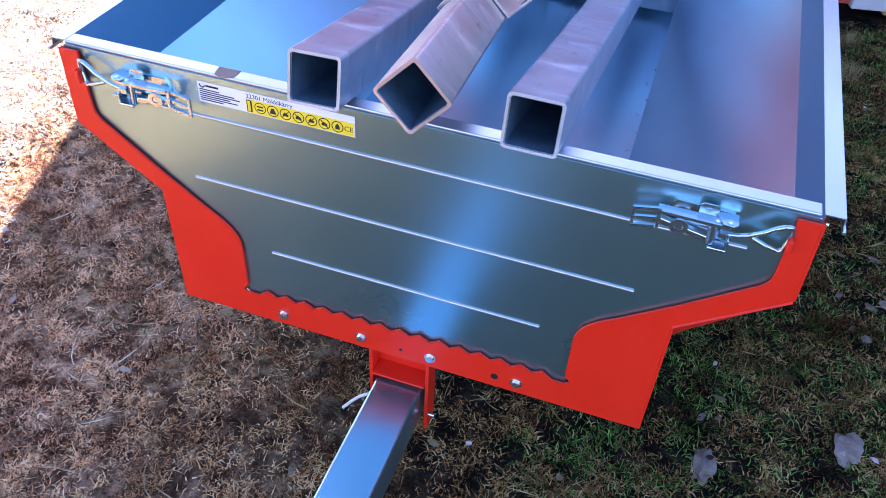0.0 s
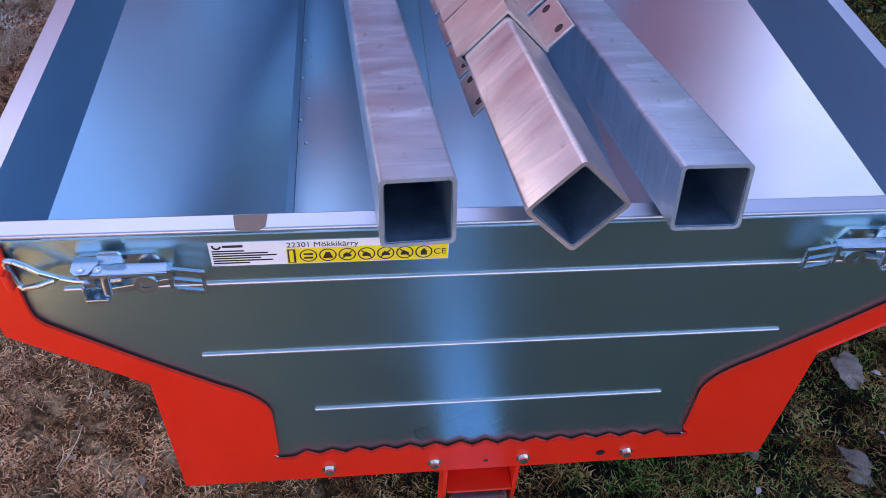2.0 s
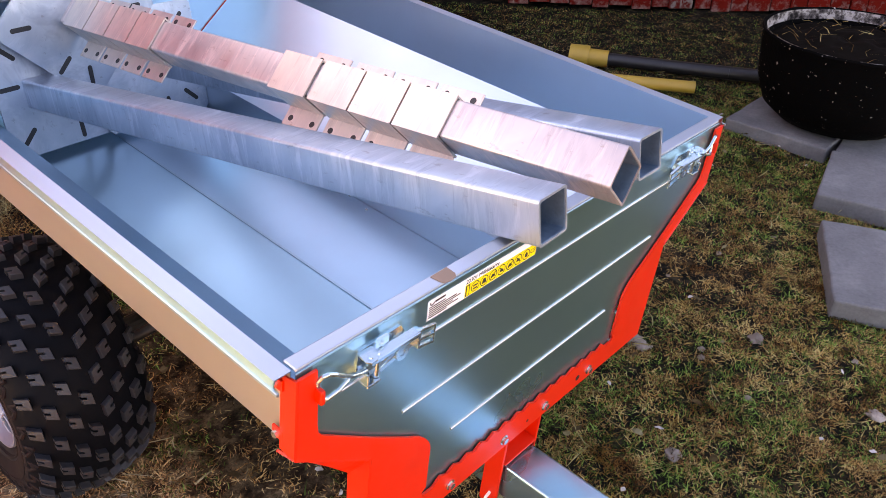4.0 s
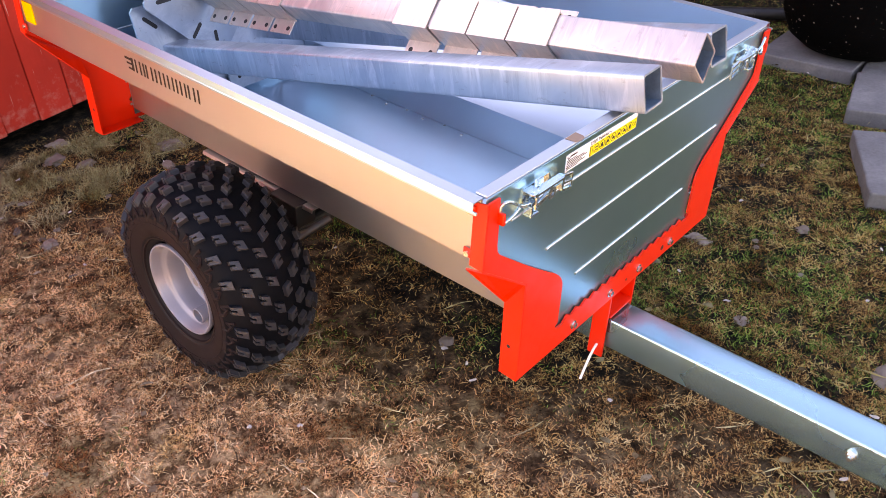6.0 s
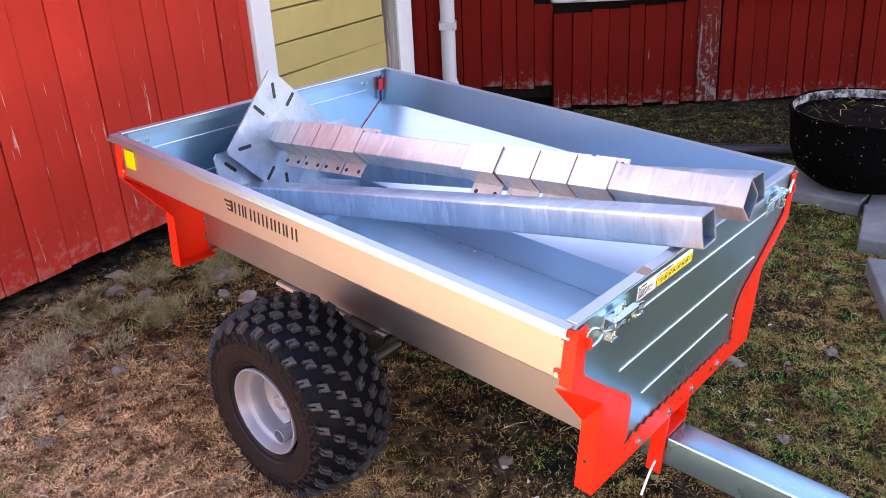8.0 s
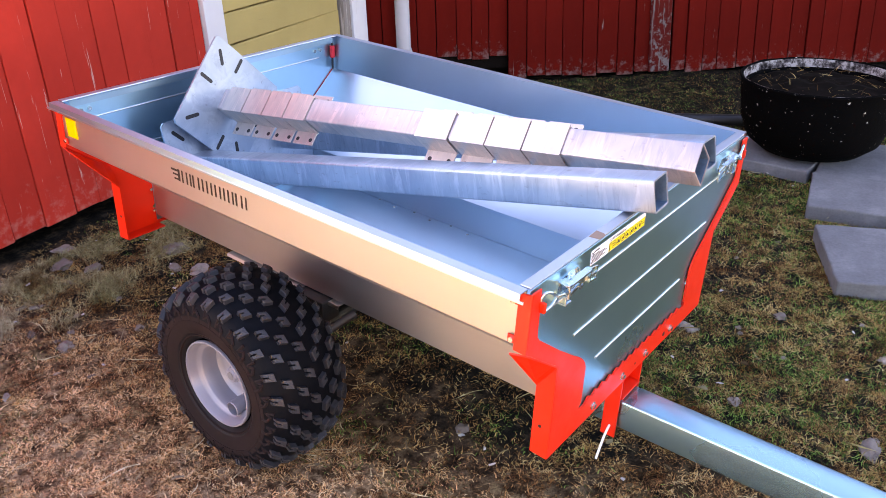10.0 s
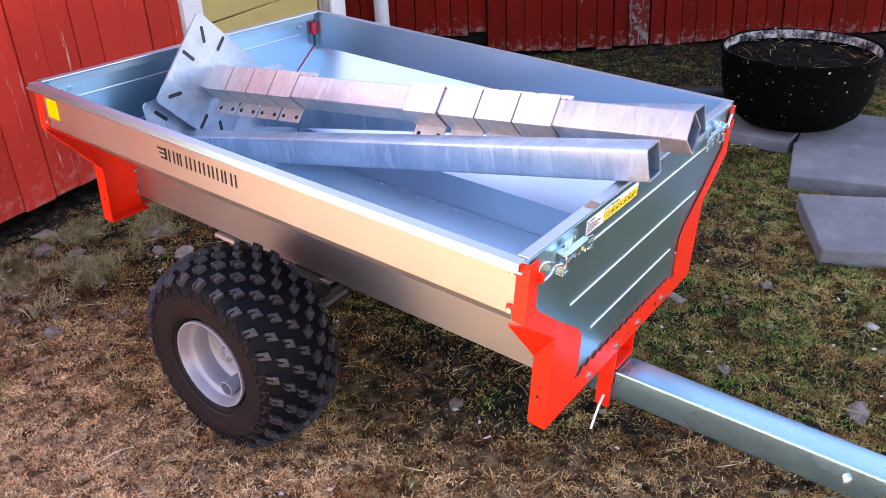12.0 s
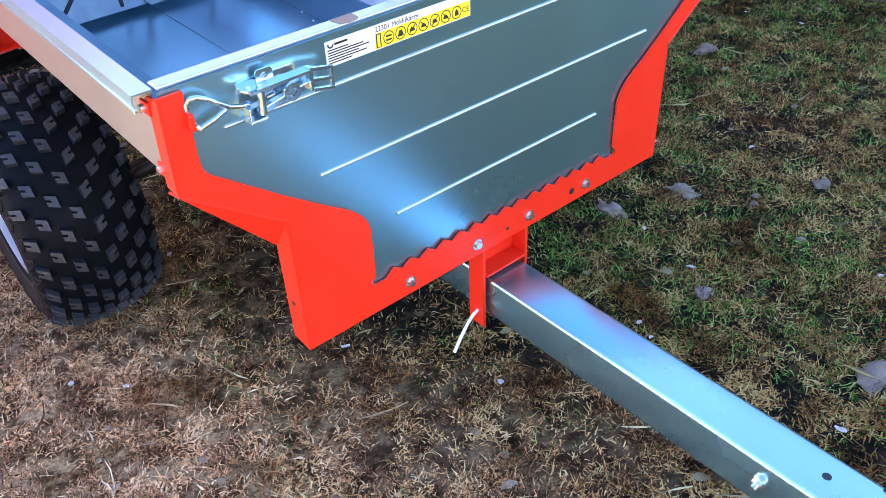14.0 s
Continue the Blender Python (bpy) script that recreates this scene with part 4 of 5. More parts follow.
    put("hook_rod", wire_rod(B(), hook, 0.0030, 10), base, "", True)
    put("catch", box(B(), (-0.481, -0.0195, 0.712), (-0.474, -0.0045, 0.733), 0.002), base, "red steel catch", False, RED)
    return base


latch(-1)
latch(1)


# stickers on the front sheet
def plate_xz(x0, x1, z0, z1, y, th=0.0004):
    return box(B(), (x0, y - th, z0), (x1, y, z1))


YS = -0.0022
sticker = part("sticker", plate_xz(-0.294, -0.0655, 0.7205, 0.752, YS), LABEL_WHITE, trailer, "white and yellow type and warning sticker")
part("warning_field", plate_xz(-0.222, -0.0665, 0.7215, 0.7415, YS - 0.0004), LABEL_YELLOW, sticker, "yellow field with seven warning signs")
part("dark_bar", plate_xz(-0.221, -0.2135, 0.7225, 0.7405, YS - 0.0008), INK, sticker)
part("bar_scale", plate_xz(-0.2195, -0.2155, 0.7235, 0.7395, YS - 0.0012), LABEL_YELLOW, sticker)
for k in range(7):
    cx, cz = -0.2015 + 0.0186 * k, 0.7315
    bm = B()
    outer = [bm.verts.new((cx + 0.0085 * math.cos(a), YS - 0.0009, cz + 0.0085 * math.sin(a))) for a in (2 * math.pi * i / 28 for i in range(28))]
    inner = [bm.verts.new((cx + 0.0072 * math.cos(a), YS - 0.0009, cz + 0.0072 * math.sin(a))) for a in (2 * math.pi * i / 28 for i in range(28))]
    for i in range(28):
        bm.faces.new((outer[i], outer[(i + 1) % 28], inner[(i + 1) % 28], inner[i]))
    part("sign_ring", bm, INK, sticker)
    bm = B()
    if k == 1:
        prism(bm, [(cx - 0.005, cz - 0.004), (cx + 0.005, cz - 0.004), (cx + 0.002, cz + 0.004), (cx - 0.002, cz + 0.004)], YS - 0.0012, YS - 0.0009)
    elif k == 6:
        prism(bm, [(cx - 0.003, cz - 0.004), (cx + 0.003, cz - 0.004), (cx + 0.003, cz + 0.001), (cx, cz + 0.005), (cx - 0.003, cz + 0.001)], YS - 0.0012, YS - 0.0009)
    elif k > 1:
        prism(bm, [(cx - 0.004, cz - 0.003), (cx + 0.004, cz - 0.003), (cx + 0.004, cz - 0.0005), (cx - 0.001, cz + 0.003), (cx - 0.004, cz - 0.0005)], YS - 0.0012, YS - 0.0009)
        box(bm, (-0.0068, YS - 0.0015, -0.0006), (0.0068, YS - 0.0012, 0.0006), 0, pose(cx, 0, cz, 0, 45 if k % 2 else -45))
    else:
        for dz in (0.001, -0.004):
            box(bm, (cx - 0.0045, YS - 0.0012, cz + dz), (cx + 0.0045, YS - 0.0009, cz + dz + 0.0022))
    part("sign", bm, INK, sticker)


def lettering(body, size, x, z, y, parent, mat, name="lettering"):
    cu = bpy.data.curves.new(name, "FONT")
    cu.body, cu.size, cu.extrude = body, size, 0.0001
    tmp = bpy.data.objects.new(name, cu)
    me = bpy.data.meshes.new_from_object(tmp)
    bpy.data.objects.remove(tmp)
    me.materials.clear()
    me.materials.append(mat)
    ob = new(name, me)
    ob.parent = parent
    ob.matrix_local = pose(x, y, z, 90)
    return ob


lettering("22301 M\u00f6kkik\u00e4rry", 0.0092, -0.2215, 0.7432, YS - 0.0007, sticker, INK)
lettering("CE", 0.0105, -0.0805, 0.7280, YS - 0.0009, sticker, INK)
bm = B()
for a in range(8):
    t0 = radians(180 + 22.5 * a)
    box(bm, (-0.0011, -0.0002, -0.0009), (0.0011, 0.0002, 0.0009), 0, pose(-0.2865 + 0.0036 * math.cos(t0), YS - 0.0007, 0.7475 + 0.0036 * math.sin(t0), 0, -math.degrees(t0) - 90))
part("maker_mark", bm, INK, sticker)
part("maker_bar", plate_xz(-0.281, -0.262, 0.7455, 0.7482, YS - 0.0005), GREY_INK, sticker)
for k, w in enumerate((0.030, 0.052, 0.060, 0.045, 0.056, 0.034)):
    part("text_bar", plate_xz(-0.2915, -0.2915 + w, 0.7400 - 0.0032 * k, 0.7414 - 0.0032 * k, YS - 0.0005), GREY_INK, sticker)

# maker's mark on the side sheet, as plain strokes; reflector; smudge-free rest
XS = -(HW + 0.0019)
mark = part("maker_logo", box(B(), (XS - 0.0006, 0.945, 0.684), (XS, 0.952, 0.713)), GREY_INK, trailer, "dark grey printed maker mark in plain strokes")
for dy, z0, z1, w in ((0.962, 0.706, 0.711, 0.028), (0.960, 0.696, 0.700, 0.022), (0.958, 0.685, 0.689, 0.018)):
    part("mark_stroke", box(B(), (XS - 0.0006, dy - w / 2, z0), (XS, dy + w / 2, z1)), GREY_INK, mark)
for k, w in enumerate((0.021, 0.015, 0.019, 0.020, 0.021, 0.019, 0.016, 0.019)):
    y0 = 0.938 - 0.0295 * k
    bm = box(B(), (XS - 0.0006, y0 - 0.0048, 0.683), (XS, y0, 0.713))
    box(bm, (XS - 0.0006, y0 - w, 0.683), (XS, y0 - w + 0.0048, 0.713))
    part("mark_stroke", bm, GREY_INK, mark)
part("reflector", box(B(), (XS - 0.004, 1.372, 0.677), (XS, 1.417, 0.728), 0.0015), REFLECTOR, trailer, "amber side reflector")
part("reflector", box(B(), (-XS, 1.372, 0.677), (-XS + 0.004, 1.417, 0.728), 0.0015), REFLECTOR, trailer, "amber side reflector")
bm = prism(B(), [(-0.270, -0.019), (-0.238, -0.020), (-0.239, -0.004), (-0.244, 0.002), (-0.256, 0.004), (-0.266, 0.001), (-0.268, -0.006)], TOP + 0.0022, TOP + 0.0028)
bmesh.ops.transform(bm, matrix=Matrix(((1, 0, 0, 0), (0, 0, -1, 0), (0, 1, 0, 0), (0, 0, 0, 1))), verts=bm.verts)
part("edge_tape", bm, TAPE, trailer, "brown tape remnant on the rim")

# tailgate rods in the rear corners
for s in (-1, 1):
    bm = rod(B(), (s * 0.492, L - 0.012, 0.650), (s * 0.492, L - 0.012, 0.755), 0.0035, seg=10)
    r = part("tailgate_rod", bm, BLACK, trailer, "black locking rod with red grip")
    part("grip", rod(B(), (s * 0.492, L - 0.012, 0.690), (s * 0.492, L - 0.012, 0.730), 0.009, 0.009, 14), RED_GRIP, r, "red plastic grip")
for s in (-1, 1):
    for dx in (0.06, 0.085):
        bm = rod(B(), (s * (HW - dx), L - 0.001, 0.722), (s * (HW - dx), L - 0.005, 0.722), 0.006, seg=12)
        part("rear_rivet", bm, SCREW, rear)


# ---- the load: three steel posts with slotted base plates, clamps ----
def post_matrix(front_c, back_c, roll):
    f, b = Vector(front_c), Vector(back_c)
    y = (b - f).normalized()
    x = y.cross(Vector((0, 0, 1))).normalized()
    z = x.cross(y)
    m = Matrix((x, y, z)).transposed().to_4x4()
    m.translation = f
    return TRAILER @ m @ pose(0, 0, 0, 0, roll)


def steel_post(front_c, back_c, roll, shift, label, zinc=GALV):
    """A tube with its base plate at the far end; shift: the plate's offset to the side of the tube's axis."""
    n = (Vector(back_c) - Vector(front_c)).length
    p = thing("steel_post", post_matrix(front_c, back_c, roll), label, "steel post", "posts in the trailer")
    part("square_tube", square_tube(B(), 0.068, 0.0036, 0, n, 0.0055), zinc, p, smooth=True)
    # thin liner whose dark colour stands for shade inside the tube
    part("tube_inside", square_tube(B(), 0.0602, 0.0008, 0.0015, n - 0.002, 0.003), GALV_SHADED, p, smooth=True)
    h, c = 0.145, 0.010
    bm = prism(B(), [(-h, -h + c), (-h + c, -h), (h - c, -h), (h, -h + c), (h, h - c), (h - c, h), (-h + c, h), (-h, h - c)], n, n + 0.006)
    plate = part("base_plate", bm, GALV, p, "square base plate with slots")
    plate.location.x = shift
    for cx, cz, ang in ((-0.098, 0.098, 45), (0.098, 0.098, -45), (-0.098, -0.098, -45), (0.098, -0.098, 45), (-0.112, 0.02, 90), (0.112, 0.0, 90), (-0.03, 0.112, 0), (0.03, -0.112, 0)):
        m = pose(cx, 0, cz, 0, ang + (90 if abs(ang) != 45 else 0))
        bm = B()
        outline = [(0.019 * sgn + 0.0055 * math.cos(a), 0.0055 * math.sin(a)) for sgn, a0 in ((1, -90), (-1, 90)) for a in (radians(a0 + 30 * k) for k in range(7))]
        prism(bm, outline, n - 0.0006, n - 0.0001)
        bmesh.ops.transform(bm, matrix=m, verts=bm.verts)
        part("slot", bm, BLACK, plate)
    return p


steel_post((-0.100, -0.040, 0.8175), (-0.165, 1.345, 0.515), 0, 0.047, "galvanised square steel post with slotted base plate, dull streaks")
steel_post((0.034, -0.064, 0.8400), (-0.048, 1.335, 0.672), 45, 0.0, "galvanised steel post lying on edge among stacked clamps", GALV_REDWALL)
steel_post((0.168, -0.032, 0.8175), (0.170, 1.335, 0.515), 0, -0.052, "galvanised square steel post with cloudy zinc, sky blue in its tint", GALV_SKY)


def clamp(at, n, label):
    """A folded omega clamp: crown on one upper face of the middle post, two legs, two drilled ears."""
    c = thing("saddle_clamp", post_matrix((0.034, -0.064, 0.8400), (-0.048, 1.335, 0.672), -45) @ pose(0, at, 0), label, "clamp", "clamps on the post")
    h = 0.0348
    line = [(-h - 0.001, -h + 0.001), (-h, h), (h, h), (h + 0.001, -h + 0.001)]
    part("saddle", folded(B(), line, 0, n, 0.0035), GALV_WARM, c)
    for s in (-1, 1):
        ear = part("ear", box(B(), (0.0, 0.003, -0.0018), (0.040, n - 0.003, 0.0018), 0.0012), GALV_WARM, c)
        ear.matrix_local = pose(s * (h + 0.003), 0, -h + 0.002, 0, 0 if s > 0 else 180)
        for y in (0.2, 0.8):
            part("ear_hole", rod(B(), (0.024, n * y, -0.0021), (0.024, n * y, 0.0021), 0.0060, seg=14), BLACK, ear)
    return c


for k, at in enumerate((0.296, 0.394, 0.492, 0.596)):
    clamp(at, 0.094, "galvanised folded saddle clamp with drilled ears")
for k, at in enumerate((1.060, 1.142, 1.224, 1.306)):
    clamp(at, 0.079, "galvanised saddle clamp with drilled ears, peach light in its tint")


# ---- yard things ----
def slab(x, y, angle, w, d, top, th):
    s = thing("paving_slab", pose(x, y, top - th, 0, 0, angle), "grey weathered concrete paving slab lying on the grass", "paving slab", "paving slabs")
    bm = box(B(), (0, 0, 0), (w, d, th), 0.006)
    bmesh.ops.subdivide_edges(bm, edges=[e for e in bm.edges if e.calc_length() > 0.1], cuts=7, use_grid_fill=True)
    for v in bm.verts:
        v.co += Vector([0.004 * noise.noise(v.co * 14 + Vector((k * 9, x * 5, y * 5))) for k in range(3)])
    part("block", bm, CONCRETE, s)
    return s


slab(1.165, -0.214, 24.5 - 90, 0.50, 0.457, 0.055, 0.065)
slab(1.745, 0.052, 13 - 90, 0.50, 0.39, 0.055, 0.070)
slab(2.130, 0.560, -90, 0.40, 0.50, 0.050, 0.065)
slab(2.150, 0.135, -82, 0.50, 0.50, 0.048, 0.060)

CX, CY = 2.42, 0.24
cauldron = thing("cauldron", pose(CX, CY, 0.05), "old black iron cauldron used as a planter, flaking rim", "planter")
bm = B()
prof = [(0.012, 0.004), (0.0, 0.16), (0.02, 0.26), (0.07, 0.330), (0.16, 0.372), (0.28, 0.388), (0.325, 0.394), (0.345, 0.402), (0.352, 0.398), (0.346, 0.386), (0.30, 0.374), (0.20, 0.36)]
prof = [(z, r * 0.875) for z, r in prof]
lathe(bm, prof, 64, Matrix.Rotation(radians(-90), 4, "Y"))
for v in bm.verts:
    if v.co.z > 0.33:
        v.co.z += 0.006 * noise.noise(v.co * 9)
part("pot", bm, IRON, cauldron, smooth=True)
bm = B()
lathe(bm, [(0.296, 0.3285), (0.325, 0.3305), (0.348, 0.3345)], 64, Matrix.Rotation(radians(-90), 4, "Y"))
part("inner_wall", bm, CRUST, cauldron, "inner wall with flaking white crust", smooth=True)
bm = B()
rings = 14
grid = [[None] * 48 for _ in range(rings)]
for i in range(rings):
    for k in range(48):
        r, a = 0.326 * (i + 0.02) / (rings - 1), 2 * math.pi * k / 48
        x, y = r * math.cos(a), r * math.sin(a)
        grid[i][k] = bm.verts.new((x, y, 0.285 + 0.035 * (1 - (r / 0.35) ** 2) + 0.022 * noise.noise((x * 14, y * 14, 2))))
for i in range(rings - 1):
    for k in range(48):
        bm.faces.new((grid[i][k], grid[i][(k + 1) % 48], grid[i + 1][(k + 1) % 48], grid[i + 1][k]))
part("earth", bm, EARTH, cauldron, "dark potting earth", smooth=True)


def straw_mesh(name, pts, lengths, widths, flat, seed, mat):
    """Blades of two triangles each: pts rows of x, y, z of the roots."""
    g = np.random.default_rng(seed)
    n = len(pts)
    a, tilt = g.uniform(0, 2 * np.pi, n), np.abs(g.normal(0, 1, n)) * flat[1] + flat[0]
    tilt = np.clip(tilt, 0.0, 1.45)
    d = np.stack([np.cos(a) * np.sin(tilt), np.sin(a) * np.sin(tilt), np.cos(tilt)], 1)
    side = np.stack([-np.sin(a), np.cos(a), g.normal(0, 0.3, n)], 1)
    bend = np.stack([g.normal(0, 0.6, n), g.normal(0, 0.6, n), -np.abs(g.normal(0.25, 0.3, n))], 1)
    ln, w = lengths[:, None], widths[:, None]
    v0, v1 = pts - side * w / 2, pts + side * w / 2
    mid = pts + d * ln * 0.55
    tip = pts + (d + bend * 0.6) * ln
    tip[:, 2] = np.maximum(tip[:, 2], pts[:, 2] + 0.002)
    v2, v3 = mid + side * w * 0.42, mid - side * w * 0.42
    co = np.stack([v0, v1, v2, v3, tip], 1).reshape(-1, 3)
    base = np.arange(n)[:, None] * 5
    loops = np.concatenate([base + [0, 1, 2, 3], base + [3, 2, 4]], 1).reshape(-1)
    starts = (np.arange(n)[:, None] * 7 + [0, 4]).reshape(-1)
    me = bpy.data.meshes.new(name)
    me.vertices.add(len(co))
    me.vertices.foreach_set("co", co.ravel())
    me.loops.add(len(loops))
    me.loops.foreach_set("vertex_index", loops.astype(np.int32))
    me.polygons.add(2 * n)
    me.polygons.foreach_set("loop_start", starts.astype(np.int32))
    me.update(calc_edges=True)
    me.validate()
    me.materials.append(mat)
    return new(name, me)


def roots(n, x0, x1, y0, y1, seed, wanted, step=0.016):
    """n root points in a patch of lawn, as dense as wanted(x, y) says."""
    g = np.random.default_rng(seed)
    xs, ys = np.arange(x0, x1, step), np.arange(y0, y1, step)
    want = np.array([wanted(x, y) for y in ys for x in xs])
    tall = np.array([ground_height(x, y) for y in ys for x in xs])
    cell = np.searchsorted(np.cumsum(want) / want.sum(), g.random(n))
    cell = np.minimum(cell, len(want) - 1)
    px = xs[cell % len(xs)] + g.random(n) * step
    py = ys[cell // len(xs)] + g.random(n) * step
    return np.stack([px, py, tall[cell] - 0.002], 1)


def chaff_mesh(name, pts, lengths, widths, tilt, seed, mat):
    """Short single-triangle blades, matted."""
    g = np.random.default_rng(seed)
    n = len(pts)
    a, t = g.uniform(0, 2 * np.pi, n), np.clip(np.abs(g.normal(tilt[0], tilt[1], n)), 0.1, 1.5)
    d = np.stack([np.cos(a) * np.sin(t), np.sin(a) * np.sin(t), np.cos(t)], 1) * lengths[:, None]
    side = np.stack([-np.sin(a), np.cos(a), g.normal(0, 0.4, n)], 1) * widths[:, None] / 2
    lift = np.stack([np.zeros(n), np.zeros(n), g.uniform(0, 0.010, n)], 1)
    co = np.stack([pts + lift - side, pts + lift + side, pts + lift + d], 1).reshape(-1, 3)
    me = bpy.data.meshes.new(name)
    me.vertices.add(3 * n)
    me.vertices.foreach_set("co", co.ravel())
    me.loops.add(3 * n)
    me.loops.foreach_set("vertex_index", np.arange(3 * n, dtype=np.int32))
    me.polygons.add(n)
    me.polygons.foreach_set("loop_start", np.arange(0, 3 * n, 3, dtype=np.int32))
    me.update(calc_edges=True)
    me.materials.append(mat)
    return new(name, me)


def greenness(x, y):
    return noise.noise((x * 1.3 + 5, y * 1.3, 1.0)) * 0.6 + noise.noise((x * 4.1, y * 4.1, 9.0)) * 0.4 + 0.34 * min(1.0, max(-1.0, (x - 0.05) * 0.8)) - 0.03


def free(x, y):
    """0 where a wall or slab stands."""
    if y > 2.46 + 0.2 * x:
        return 0.0
    if (x - RIGHT_O.x) * 0.766 + (y - RIGHT_O.y) * 0.643 > -0.03:
        return 0.0
    return 1.0


def bed(x, y):
    """1 on the bare dark soil along the walls, 0 on the lawn."""
    wob = 0.22 * noise.noise((x * 3.1, y * 3.1, 6.0))
    right = -((x - RIGHT_O.x) * 0.766 + (y - RIGHT_O.y) * 0.643)
    left = 2.18 + 0.2 * (x + 1.5) - y
    return max(min(1.0, max(0.0, (1.30 + wob - right) / 0.30)), min(1.0, max(0.0, (0.17 + 0.3 * wob - left) / 0.09)))


def fade(x, y):
    """1 on the lawn about the house, thinning out unevenly towards the open yard."""
    wob = 0.55 * noise.noise((x * 1.4, y * 1.4, 41.0)) + 0.25 * noise.noise((x * 5.0, y * 5.0, 43.0))
    return min(1.0, max(0.0, 0.1 + (min(x + 2.6, 3.9 - x, y + 2.1) + wob) / 0.8))


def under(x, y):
    """1 under the trailer, with an uneven border; dead grass is thinned there to darken the ground like the trailer's
    shade.
    """
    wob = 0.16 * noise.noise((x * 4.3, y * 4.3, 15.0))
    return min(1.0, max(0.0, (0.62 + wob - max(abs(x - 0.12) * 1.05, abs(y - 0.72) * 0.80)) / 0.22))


def dry_wanted(x, y):
    far = (1.0 if (-1.5 < x < 1.8 and -1.4 < y < 1.6) else 0.55) * (0.6 if x > 0.3 and y > 0.1 else 1.0 + 0.6 * min(1.0, max(0.0, (-0.2 - x) / 0.4)))
    tuft = 0.34 + 1.7 * noise.noise((x * 19, y * 19, 2.0)) + 1.0 * noise.noise((x * 46, y * 46, 5.0))
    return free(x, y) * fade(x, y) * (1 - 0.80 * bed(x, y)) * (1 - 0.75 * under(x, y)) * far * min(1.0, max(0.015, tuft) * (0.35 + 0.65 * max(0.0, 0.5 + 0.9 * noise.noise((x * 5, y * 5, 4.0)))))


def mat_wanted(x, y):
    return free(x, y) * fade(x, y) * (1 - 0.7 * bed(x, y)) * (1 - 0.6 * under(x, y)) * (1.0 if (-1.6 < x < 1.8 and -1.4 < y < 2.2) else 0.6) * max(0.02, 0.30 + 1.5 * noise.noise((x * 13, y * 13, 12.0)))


def green_wanted(x, y):
    tuft = max(0.1, 0.6 + 1.2 * noise.noise((x * 15, y * 15, 8.0)))
    return free(x, y) * fade(x, y) * tuft * (1 - 0.85 * bed(x, y)) * max(0.0, min(1.0, 0.10 + 1.7 * greenness(x, y) + (0.25 if y > 1.3 else 0.0) + (0.0 if x < 0.3 else 0.6 if y > 0.25 else 0.25)))


def sunlit_wanted(x, y):
    """The sunlit gap beside the wing, where pale grass adds the sun's glare."""
    edge = -1.22 + 0.25 * noise.noise((x * 2.3, y * 2.3, 31.0))
    return free(x, y) * min(1.0, max(0.0, (edge - x) / 0.35)) * min(1.0, max(0.0, (min(x + 3.6, y + 0.7) + 2.0 * (edge + 1.22)) / 1.1)) * max(0.25, 0.7 + 0.8 * noise.noise((x * 11, y * 11, 33.0)))


def fringe_wanted(x, y):
    left = 2.18 + 0.2 * (x + 1.5) - y
    band = 1.0 if 0.16 < left < 0.62 else 0.0
    return band * max(0.0, 0.15 + 1.3 * noise.noise((x * 6, y * 6, 21.0)))


NP = np.random.default_rng(11)
n = 590000
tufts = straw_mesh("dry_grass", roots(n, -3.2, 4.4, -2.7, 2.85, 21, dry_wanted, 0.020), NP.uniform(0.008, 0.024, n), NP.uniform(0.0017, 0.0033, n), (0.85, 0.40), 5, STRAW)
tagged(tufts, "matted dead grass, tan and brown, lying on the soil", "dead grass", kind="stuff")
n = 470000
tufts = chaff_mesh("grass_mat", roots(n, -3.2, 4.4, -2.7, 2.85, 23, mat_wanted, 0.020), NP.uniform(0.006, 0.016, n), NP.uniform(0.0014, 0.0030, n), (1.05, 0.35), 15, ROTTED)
tagged(tufts, "short rotted grass bits between the tufts", "dead grass", kind="stuff")
n = 215000
tufts = straw_mesh("green_grass", roots(n, -3.2, 4.4, -2.7, 2.6, 22, green_wanted, 0.020), NP.uniform(0.008, 0.026, n), NP.uniform(0.0013, 0.0025, n), (0.50, 0.40), 6, GREEN)
tagged(tufts, "short new green grass in uneven patches", "grass", kind="stuff")
n = 215000
tufts = chaff_mesh("sunlit_grass", roots(n, -3.8, -0.9, -1.2, 3.4, 29, sunlit_wanted), NP.uniform(0.008, 0.022, n), NP.uniform(0.003, 0.006, n), (1.25, 0.25), 17, SUNLIT_CHAFF)
tagged(tufts, "pale flat grass that carries the sun's glare in the gap", "dead grass", kind="stuff")
n = 24000
tufts = straw_mesh("pale_tuft", roots(n, -1.6, 0.9, 1.3, 2.6, 27, fringe_wanted), NP.uniform(0.025, 0.070, n), NP.uniform(0.0012, 0.0022, n), (0.6, 0.45), 9, PALE_STRAW)
tagged(tufts, "longer pale grass tufts along the foot of the red wall", "grass", kind="stuff")
n = 80
ang, rad = NP.uniform(0, 2 * np.pi, n), 0.30 * np.sqrt(NP.uniform(0, 1, n))
pts = np.stack([CX + rad * np.cos(ang), CY + rad * np.sin(ang), np.full(n, 0.352) + 0.02 * NP.uniform(0, 1, n)], 1)
tufts = straw_mesh("dry_straw", pts, NP.uniform(0.03, 0.09, n), NP.uniform(0.0012, 0.0025, n), (1.0, 0.3), 7, STRAW)
tagged(tufts, "dead straw on the earth of the planter", "straw", kind="stuff")


